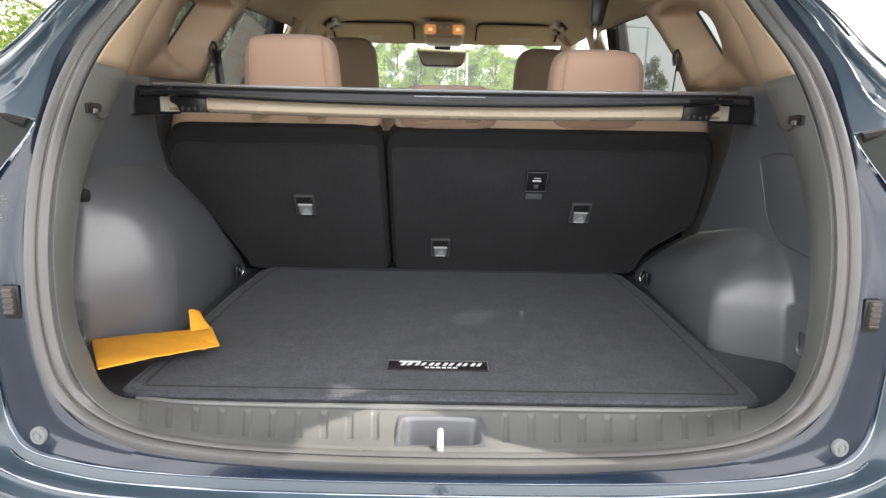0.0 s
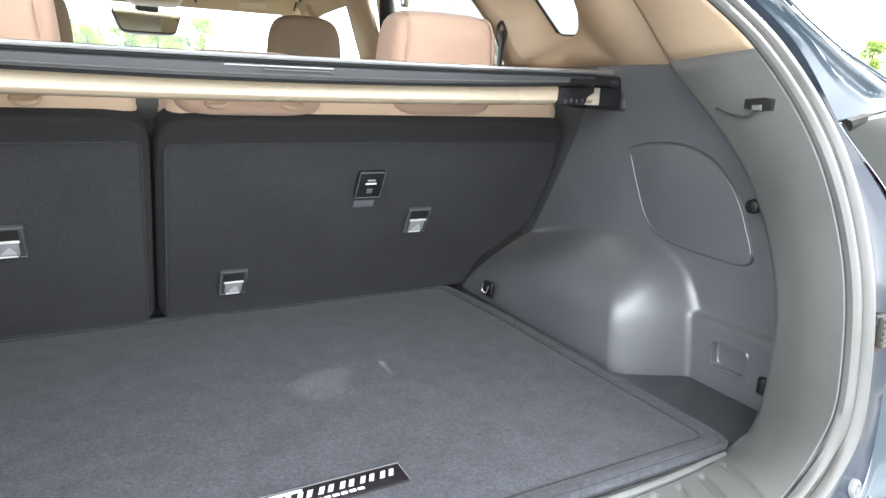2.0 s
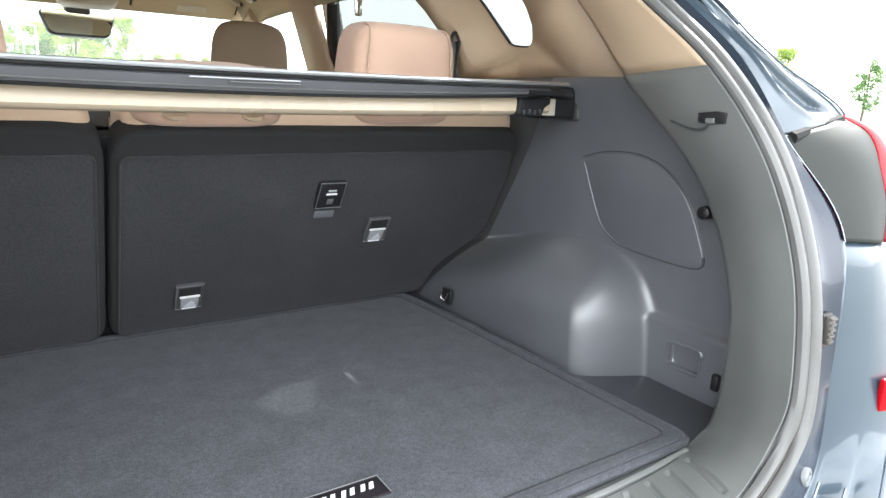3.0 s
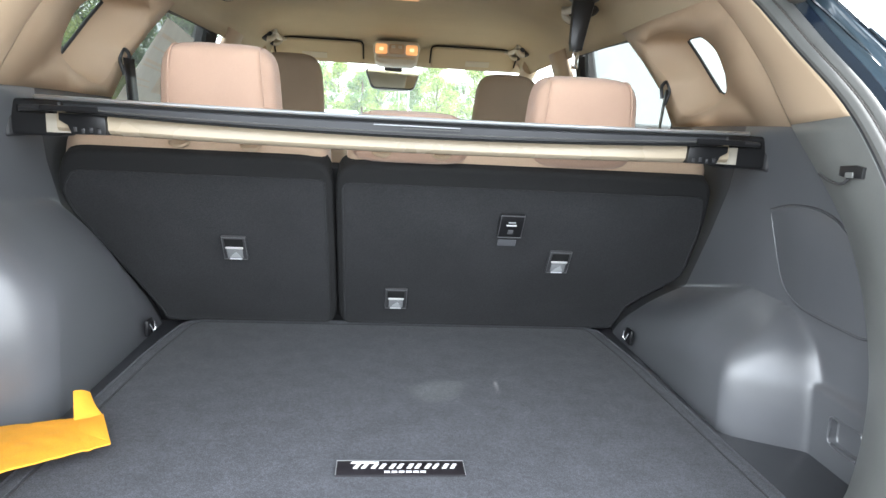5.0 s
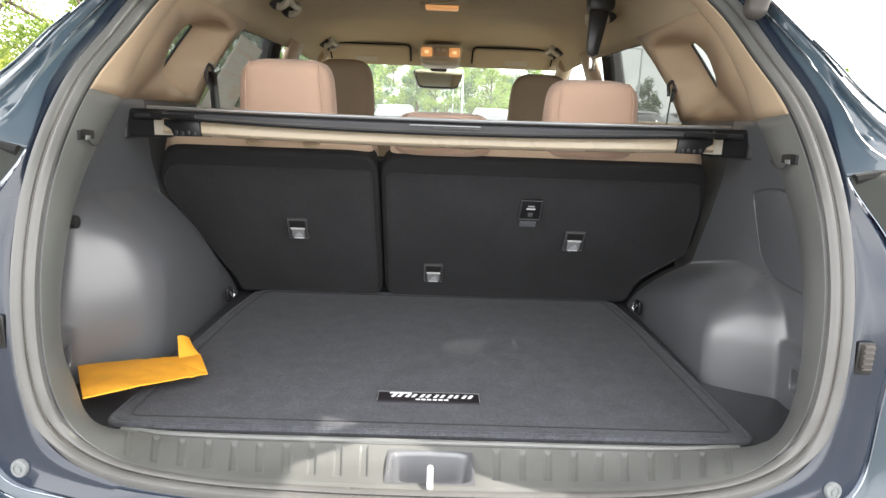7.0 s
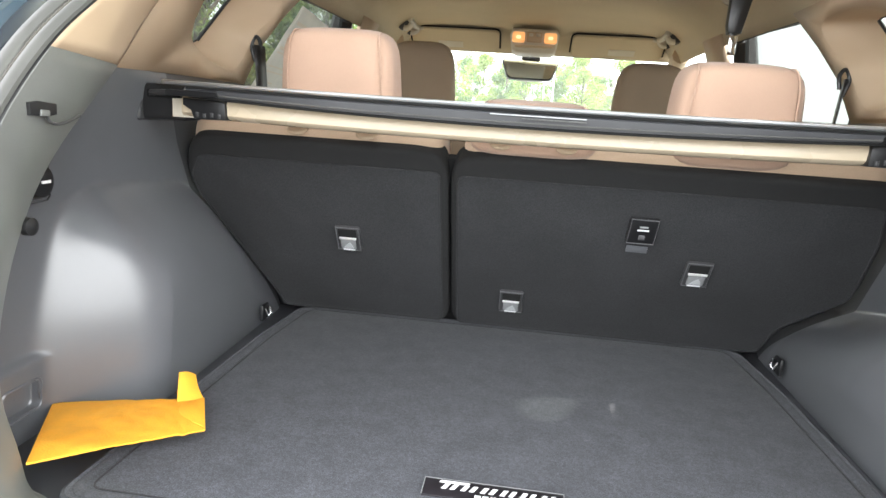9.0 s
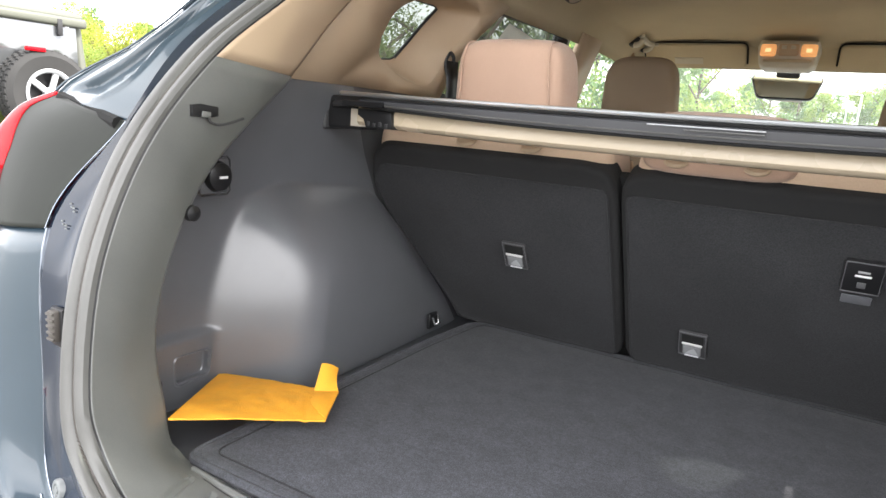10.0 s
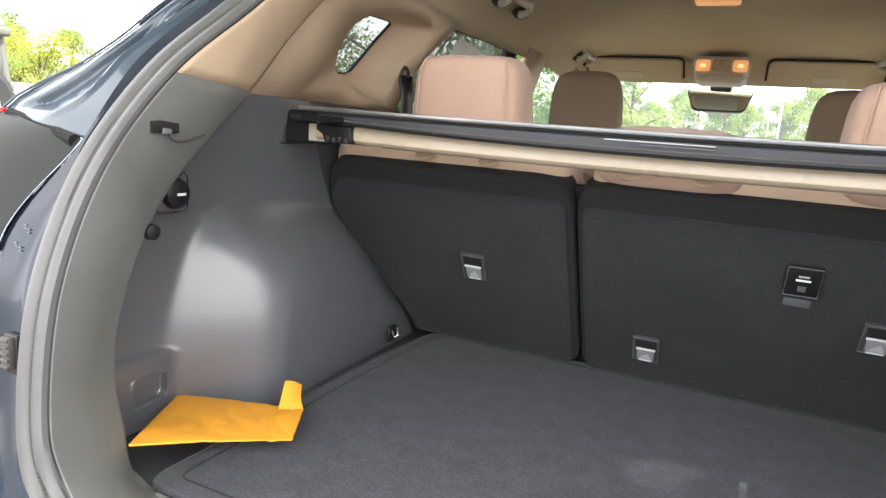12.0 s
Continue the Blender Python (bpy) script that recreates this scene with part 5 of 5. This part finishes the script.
part("armrest", block((0.22, 0.50, 0.44), (0, 3.92, 0.58), 0.03, seg=3), BLACK, tunnel)
part("switch_deck", block((0.26, 0.60, 0.36), (0, 4.42, 0.55), 0.03, seg=3), BLACK, tunnel)
for k in range(6):
    part("switch", block((0.022, 0.006, 0.014), (-0.075 + 0.03 * k, 4.585, 0.98), 0.002), GREY_LEVER, tunnel)
part("display", block((0.30, 0.03, 0.18), (0, 4.60, 1.10), 0.012), BLACK, tunnel, "black centre display")
part("centre_stack", block((0.30, 0.10, 0.42), (0, 4.64, 0.86), 0.03, seg=3), BLACK, tunnel)
bench = thing("rear_bench", "beige cloth rear bench cushion", "rear seat", at=(0, 3.15, 0.36))
part("cushion", block((1.30, 0.46, 0.24), (0, 3.12, 0.50), 0.05, seg=4), CUSHION, bench)
dash = thing("dashboard", "dark dashboard under the windscreen", "dashboard", at=(0, 4.8, 0.8))
part("top", block((1.36, 0.55, 0.30), (0, 4.86, 0.965), 0.06, seg=4), PLASTIC, dash)
# price sheets stuck in the left rear window
paper = thing("window_sticker", "white printed price sheet on the rear door window", "sticker")


def sheet_at(u, v, off=0.0):
    """A point of the sheet, a little wavy."""
    a = upper(-1, 2.98, 1.265, 0.048).lerp(upper(-1, 3.30, 1.255, 0.048), u)
    b = upper(-1, 3.10, 1.495, 0.048).lerp(upper(-1, 3.37, 1.470, 0.048), u)
    wave = 0.004 * noise.noise(Vector((u * 2.3, v * 3.1, 0.4)))
    return a.lerp(b, v) + Vector((0.004 + wave + off, 0, 0))


part("sheet", surf(sheet_at, span(0, 1, 12), span(0, 1, 14)), STICKER, paper, thick=0.0008)
for k, (u0, u1, v0, v1) in enumerate(((0.06, 0.94, 0.50, 0.535), (0.06, 0.60, 0.455, 0.475), (0.40, 0.92, 0.60, 0.615), (0.06, 0.50, 0.66, 0.68), (0.62, 0.93, 0.20, 0.40), (0.08, 0.45, 0.30, 0.315),
                                      (0.08, 0.52, 0.24, 0.255), (0.10, 0.80, 0.80, 0.84), (0.08, 0.38, 0.12, 0.135))):
    part("text_bar", surf(lambda u, v: sheet_at(u, v, 0.0016), span(u0, u1, 4), span(v0, v1, 1)), STICKER_PRINT, paper, smooth=False)

# ---- outside ----
BARK = mat("bark", (0.10, 0.075, 0.055), 0.9, spread=0.3, scale=12, grain=0.6, grain_scale=60)
WHITE_PAINT = mat("white_car_paint", (0.75, 0.76, 0.77), 0.25, coat=0.8, spread=0.02)
SILVER_PAINT = mat("silver_car_paint", (0.42, 0.44, 0.46), 0.3, metal=0.4, coat=0.8, spread=0.03)
OLIVE = mat("olive_green_paint", (0.062, 0.080, 0.018), 0.35, metal=0.0, coat=0.8, spread=0.06)
HARDTOP = mat("grey_hardtop", (0.075, 0.079, 0.062), 0.6, spread=0.08, grain=0.2)
DARK_GLASS = mat("dark_car_glass", (0.10, 0.105, 0.11), 0.05, metal=0.4, coat=1.0, spread=0.05)
GREY_METAL = mat("grey_bumper", (0.13, 0.13, 0.135), 0.5, spread=0.08)
HILL = mat("wooded_hill", (0.075, 0.115, 0.075), 1.0, spread=0.35, scale=0.03)


def leaf_mat(name, a, b):
    m = mat(name, a, 0.55, spread=0.3, scale=0.8)
    n, l = m.node_tree.nodes, m.node_tree.links
    geo = n.new("ShaderNodeNewGeometry")
    mix = n.new("ShaderNodeMix")
    mix.data_type = "RGBA"
    mix.inputs["A"].default_value, mix.inputs["B"].default_value = (*a, 1), (*b, 1)
    l.new(geo.outputs["Random Per Island"], mix.inputs["Factor"])
    bs = n["Principled BSDF"]
    l.new(mix.outputs["Result"], bs.inputs["Base Color"])
    tr = n.new("ShaderNodeBsdfTranslucent")
    l.new(mix.outputs["Result"], tr.inputs["Color"])
    add = n.new("ShaderNodeMixShader")
    add.inputs["Fac"].default_value = 0.4
    l.new(bs.outputs["BSDF"], add.inputs[1])
    l.new(tr.outputs["BSDF"], add.inputs[2])
    l.new(add.outputs["Shader"], n["Material Output"].inputs["Surface"])
    return m


LEAF = leaf_mat("green_leaves", (0.12, 0.20, 0.035), (0.30, 0.38, 0.09))
LEAF_DARK = leaf_mat("deep_green_leaves", (0.07, 0.14, 0.05), (0.17, 0.26, 0.09))
LEAF_YELLOW = leaf_mat("yellow_green_leaves", (0.20, 0.25, 0.03), (0.36, 0.38, 0.06))


def crown_mesh(rng, height, spread, base, count, leaf):
    """Leaves scattered in uneven clumps."""
    clumps = []
    for _ in range(26):
        a, h = rng.uniform(0, math.tau), rng.uniform(0, 1)
        r = spread * math.sqrt(rng.uniform(0.05, 1)) * math.sin(math.pi * (0.18 + 0.76 * h)) ** 0.8
        clumps.append((Vector((r * math.cos(a), r * math.sin(a), base + (height - base) * h)), rng.uniform(0.5, 1.0) * spread * 0.42))
    verts, faces = [], []
    for _ in range(count):
        c, r = rng.choice(clumps)
        d = Vector((rng.gauss(0, 1), rng.gauss(0, 1), rng.gauss(0, 0.8))).normalized() * r * rng.uniform(0.35, 1.0)
        p = c + d
        n = Vector((rng.gauss(0, 1), rng.gauss(0, 1), rng.gauss(0, 1))).normalized()
        u = n.orthogonal().normalized() * leaf * rng.uniform(0.6, 1.3)
        v = n.cross(u).normalized() * leaf * rng.uniform(0.3, 0.6)
        k = len(verts)
        verts += [p - u, p + v, p + u, p - v]
        faces.append((k, k + 1, k + 2, k + 3))
    me = bpy.data.meshes.new("crown")
    me.from_pydata(verts, [], faces)
    return me, clumps


def make_tree(seed, height, spread, base, count, leaf, material, label):
    rng = random.Random(seed)
    tree = thing("tree", label, "tree", group="trees round the lot")
    me, clumps = crown_mesh(rng, height, spread, base, count, leaf)
    me.materials.append(material)
    crown = new("crown", me)
    crown.parent = tree
    bm = tube([(0, 0, 0), (0.05, 0.02, height * 0.3), (0.0, 0.08, height * 0.6), (0.05, 0, height * 0.85)], height * 0.02, 8)
    for v in bm.verts:
        k = 1 - 0.75 * v.co.z / height
        v.co.x *= k * 1.2
        v.co.y *= k * 1.2
    for c, r in clumps[:9]:
        z0 = max(base * 0.8, c.z * 0.55)
        tube([(0, 0.05, z0), (c.x * 0.5, c.y * 0.5, (z0 + c.z) / 2 + 0.2), (c.x, c.y, c.z)], height * 0.006, 6, bm=bm)
    part("trunk", bm, BARK, tree)
    return tree


T_NEAR = make_tree(3, 7.5, 2.3, 2.2, 9500, 0.055, LEAF, "leafy green lot tree on a thin trunk")
T_WIDE = make_tree(5, 9.0, 3.6, 1.4, 6000, 0.17, LEAF, "broad green tree at the edge of the lot")
T_DARK = make_tree(8, 9.0, 3.0, 1.0, 5200, 0.17, LEAF_DARK, "dense dark green tree at the edge of the lot")
BUSH = make_tree(11, 3.2, 1.8, 0.3, 8000, 0.05, LEAF_YELLOW, "yellow-green shrub beside the lot")


def at_bearing(deg, dist):
    a = radians(deg)
    return dist * math.sin(a), 1.3 + dist * math.cos(a)


def plant(src, deg, dist, size, turn):
    x, y = at_bearing(deg, dist)
    ob = copy_thing(src, Matrix.Translation((x, y, 0)) @ Euler((0, 0, turn)).to_matrix().to_4x4())
    ob.scale = (size, size, size * (0.92 + 0.16 * ((turn * 7) % 1)))


rng = random.Random(21)
x, y = at_bearing(-36.5, 16)
T_NEAR.location = (x, y, 0)
x, y = at_bearing(-35.5, 27)
BUSH.location = (x, y, 0)
x, y = at_bearing(4.5, 110)
T_WIDE.location, T_WIDE.scale = (x, y, 0), (1, 1, 0.9)
x, y = at_bearing(-2.0, 120)
T_DARK.location = (x, y, 0)
for k in range(8):
    plant(BUSH, -37 + 2.2 * k + rng.uniform(-0.5, 0.5), 27 + rng.uniform(-3, 4), rng.uniform(0.7, 1.1), rng.uniform(0, 6))
for k in (0, 1, 2, 3, 4, 5, 6, 10):       # near trees to the left front, with a gap of sky
    plant((T_WIDE, T_DARK, T_NEAR)[k % 3], -9 - 3.0 * k + rng.uniform(-1, 1), 34 + rng.uniform(-4, 10), rng.uniform(0.75, 1.05), rng.uniform(0, 6))
for k in range(8):                        # left, behind the olive car
    plant((T_DARK, T_WIDE)[k % 2], -50 - 4 * k + rng.uniform(-1, 1), 60 + rng.uniform(-6, 12), rng.uniform(0.6, 0.95), rng.uniform(0, 6))
plant(T_NEAR, -27.5, 17.5, 1.0, 2.1)
plant(T_NEAR, -59.8, 30, 0.62, 1.0)
plant(BUSH, -56.5, 34, 1.3, 1.0)
plant(BUSH, -58.0, 36, 1.4, 3.0)
for k in range(30):                       # tree line ahead
    deg = -12 + 1.0 * k + rng.uniform(-0.4, 0.4)
    tall = 1.15 if deg < 9 else 0.62
    plant((T_WIDE, T_DARK)[k % 2], deg, 125 + rng.uniform(-12, 20), tall * rng.uniform(0.75, 1.1), rng.uniform(0, 6))
plant(T_DARK, 17.8, 62, 0.5, 0.4)
for k in list(range(6)) + list(range(31, 34)):       # beside the lot
    plant((T_WIDE, T_DARK)[k % 2], 30 + 7.4 * k + rng.uniform(-2, 2), 70 + rng.uniform(-8, 25), rng.uniform(0.6, 0.95), rng.uniform(0, 6))


def ridge():
    rng = random.Random(4)
    top = []
    for k in range(60):
        deg = -95 + k * 1.7
        h = 52 * math.exp(-((deg + 66) / 11) ** 2) + 24 * math.exp(-((deg + 30) / 14) ** 2) + 8 + rng.uniform(-1, 1)
        x, y = at_bearing(deg, 620)
        top.append((x, y, h))
    rows = [[Vector((x, y, -2)) for x, y, h in top], [Vector((x * 1.05, y * 1.05, h * 0.7)) for x, y, h in top], [Vector((x * 1.15, y * 1.15, h * 1.1)) for x, y, h in top], [Vector((x * 1.4, y * 1.4, h * 0.6)) for x, y, h in top]]
    return tagged(part("hill_ridge", sheet(rows), HILL), "hazy wooded hills in the distance", "hill", kind="structure")


ridge()


def light_pole(x, y, h):
    pole = thing("lot_light_pole", "white lamp pole with a side arm", "lamp pole", group="lot lamp poles", at=(x, y, 0))
    part("shaft", tube([(x, y, 0), (x, y, h)], 0.10, 8), WHITE_PAINT, pole)
    part("arm", tube([(x, y, h), (x - 1.6, y, h + 0.1)], 0.07, 6), WHITE_PAINT, pole)
    part("lamp_head", block((0.9, 0.35, 0.14), (x - 1.7, y, h + 0.08), 0.04), WHITE_PAINT, pole)


for deg, dist in ((2.0, 95), (1.2, 122), (0.4, 158), (-0.1, 195), (-0.6, 240), (16.9, 60)):
    x, y = at_bearing(deg, dist)
    light_pole(x, y, 7.2)


def parked_car(x, y, turn, paint, label, tall=1.48):
    m = Matrix.Translation((x, y, 0)) @ Euler((0, 0, turn)).to_matrix().to_4x4()
    c = thing("parked_car", label, "car", group="parked cars", at=(x, y, 0))
    c.matrix_basis = m
    bpy.context.view_layer.update()

    def put(name, bm, material, parent, **kw):
        bmesh.ops.transform(bm, matrix=m, verts=bm.verts)
        return part(name, bm, material, parent, **kw)
    lo = [(-2.2, 0.35, 0.70), (-2.25, 0.55, 0.80), (-2.1, 0.85, 0.84), (-1.2, 0.95, 0.88), (1.3, 0.98, 0.88), (2.1, 0.92, 0.82), (2.22, 0.6, 0.78), (2.18, 0.35, 0.7)]
    rows = [[Vector((w * math.sin(a) if abs(math.sin(a)) < 0.95 else w * math.copysign(1, math.sin(a)), yy, 0.28 + (zz - 0.28) * (0.5 + 0.5 * math.cos(a)) ** 0.35)) for a in span(-math.pi * 0.98, math.pi * 0.98, 16)] for yy, zz, w in lo]
    put("body", sheet(rows), paint, c, thick=0.01)
    roof = [(-1.35, 0.93), (-0.75, tall - 0.04), (0.1, tall), (0.75, tall - 0.05), (1.75, 0.95)]
    put("cabin", sheet([[Vector((sx * (0.86 if z < 1.0 else 0.62), yy, z)) for sx in (-1, -0.6, 0, 0.6, 1)] for yy, z in roof]), DARK_GLASS, c, thick=0.02)
    put("roof", sheet([[Vector((sx * 0.63, yy, z + 0.012 - 0.03 * abs(sx))) for sx in (-1, -0.6, 0, 0.6, 1)] for yy, z in ((-0.8, tall - 0.06), (0.1, tall), (0.78, tall - 0.06))]), paint, c, thick=0.02)
    for sx in (-1, 1):
        put("side_window", sheet([[Vector((sx * 0.86, yy, 0.94)) for yy in (-1.3, -0.4, 0.5, 1.6)], [Vector((sx * 0.63, yy, tall - 0.05)) for yy in (-0.75, -0.25, 0.3, 0.75)]]), DARK_GLASS, c, thick=0.01)
        for yy in (-1.35, 1.35):
            w = put("wheel", lathe([(0.2, -0.09), (0.3, -0.1), (0.32, -0.07), (0.32, 0.07), (0.3, 0.1), (0.2, 0.09)], 24, Matrix.Translation((sx * 0.80, yy, 0.32)) @ Euler((0, radians(90), 0)).to_matrix().to_4x4()), TYRE, c)
            put("rim", lathe([(0.02, 0.1), (0.18, 0.09), (0.2, 0.1), (0.2, -0.1), (0.18, -0.09), (0.02, -0.1)], 20, Matrix.Translation((sx * 0.80, yy, 0.32)) @ Euler((0, radians(90), 0)).to_matrix().to_4x4()), ALU, w)
    return c


for k, (deg, dist, turn, paint, label) in enumerate(((4.6, 27, 0.05, WHITE_PAINT, "white car parked in the next row"), (-3.9, 25.0, 3.1, SILVER_PAINT, "silver car parked in the next row"),
                                                    (-10.5, 26, 3.1, WHITE_PAINT, "white car parked in the next row"), (16, 17, 0.02, SILVER_PAINT, "silver car parked along the lot"),
                                                    (22, 19, 0.02, WHITE_PAINT, "white car parked along the lot"), (-55.5, 13.5, 1.5, WHITE_PAINT, "white car parked beyond the olive car"))):
    x, y = at_bearing(deg, dist)
    parked_car(x, y, turn, paint, label)


# the olive off-road car parked to the left, its rear towards the lot lane
def off_roader():
    jx, jy = -6.5, 4.70                       # rear face and its middle
    c = thing("off_road_car", "olive green off-road car with a spare wheel on its rear", "car", at=(jx - 2, jy, 0))

    def box(name, size, at, material, bevel=0.02, parent=c, label=""):
        return part(name, block(size, (jx + at[0], jy + at[1], at[2]), bevel, seg=3), material, parent, label)
    body = box("body", (3.6, 1.66, 0.65), (-1.80, 0, 0.955), OLIVE, 0.05)
    box("sill_guard", (3.5, 1.60, 0.25), (-1.8, 0, 0.52), BLACK, 0.04)
    top = box("hardtop", (2.3, 1.60, 0.10), (-1.16, 0, 1.91), HARDTOP, 0.045, label="grey removable hardtop")
    for s in (-1, 1):
        part("roof_pillar", tube([(jx - 0.06, jy + s * 0.79, 1.24), (jx - 0.13, jy + s * 0.76, 1.87)], 0.055, 10), HARDTOP, c)
        box("side_glass", (1.0, 0.02, 0.46), (-0.75, s * 0.76, 1.52), DARK_GLASS, 0.01)
        box("fender", (0.95, 0.20, 0.10), (-0.75, s * 0.90, 0.98), BLACK, 0.04)
        box("tail_light", (0.06, 0.13, 0.20), (0.02, s * 0.73, 1.03), RED, 0.02)
        for yy in (-0.75, -3.2):
            m = Matrix.Translation((jx + yy, jy + s * 0.80, 0.40)) @ Euler((radians(90), 0, 0)).to_matrix().to_4x4()
            w = part("wheel", lathe([(0.22, -0.11), (0.36, -0.12), (0.40, -0.09), (0.40, 0.09), (0.36, 0.12), (0.22, 0.11)], 32, m, False), TYRE, c)
            part("rim", lathe([(0.02, 0.08), (0.2, 0.06), (0.23, 0.1), (0.23, -0.1), (0.02, -0.08)], 24, m), ALU, w)
    glass = part("rear_glass", prism([Vector((jx + 0.0, jy + y, z)) for y, z in ((-0.72, 1.32), (0.72, 1.32), (0.70, 1.81), (-0.70, 1.81))], (-0.02, 0, 0), 0.004), DARK_GLASS, c, "dark rear window reflecting the sky")
    box("glass_hinge", (0.03, 0.05, 0.16), (0.02, 0.53, 1.80), BLACK, 0.008)
    box("glass_hinge", (0.03, 0.05, 0.16), (0.02, -0.24, 1.80), BLACK, 0.008)
    box("rear_header", (0.10, 1.62, 0.09), (-0.02, 0, 1.86), HARDTOP, 0.03)
    box("rear_bumper", (0.22, 1.70, 0.20), (0.10, 0, 0.56), GREY_METAL, 0.04, label="grey rear bumper")
    box("tow_hook", (0.14, 0.05, 0.06), (0.26, -0.45, 0.42), BLACK, 0.02)
    box("door_handle", (0.04, 0.05, 0.18), (0.02, -0.36, 1.10), BLACK, 0.012)
    box("brake_light", (0.05, 0.17, 0.04), (0.32, 0.13, 1.55), RED, 0.01, label="red high brake light")
    box("brake_light_arm", (0.30, 0.06, 0.05), (0.16, 0.13, 1.51), BLACK, 0.01)
    m = Matrix.Translation((jx + 0.22, jy + 0.25, 1.155)) @ Euler((0, radians(90), 0)).to_matrix().to_4x4()
    spare = part("spare_wheel", lathe([(0.21, -0.11), (0.345, -0.13), (0.393, -0.10), (0.393, 0.10), (0.345, 0.13), (0.235, 0.11)], 44, m, False), TYRE, c, "spare wheel with knobbly tyre")
    bm = bmesh.new()
    for k in range(44):
        a = k * math.tau / 44
        for w in (-0.07, 0.0, 0.07):
            q = m @ Matrix.Rotation(a + (0.07 if w == 0 else 0), 4, "Z") @ Matrix.Translation((0.395, 0, w))
            b = block((0.016, 0.038, 0.055), (0, 0, 0), 0.003, seg=1)
            bmesh.ops.transform(b, matrix=q, verts=b.verts)
            me = bpy.data.meshes.new("scratch")
            b.to_mesh(me)
            b.free()
            bm.from_mesh(me)
            bpy.data.meshes.remove(me)
    part("tread", bm, TYRE, spare, smooth=False)
    rim = part("rim", lathe([(0.225, 0.12), (0.235, 0.11), (0.225, 0.05), (0.20, 0.03), (0.02, 0.03)], 32, m, False), BLACK, spare)
    for k in range(5):
        a = k * math.tau / 5 + 0.3
        q = m @ Matrix.Rotation(a, 4, "Z")
        b = block((0.18, 0.055, 0.03), (0.12, 0, 0.085), 0.012)
        bmesh.ops.transform(b, matrix=q, verts=b.verts)
        part("spoke", b, GREY_LEVER, spare)
    part("rim_ring", lathe([(0.232, 0.118), (0.215, 0.125), (0.195, 0.105), (0.20, 0.08)], 32, m, False), GREY_LEVER, spare)
    part("hub", lathe([(0.06, 0.06), (0.06, 0.11), (0.03, 0.12), (0.005, 0.12)], 20, m), ALU, spare)


off_roader()
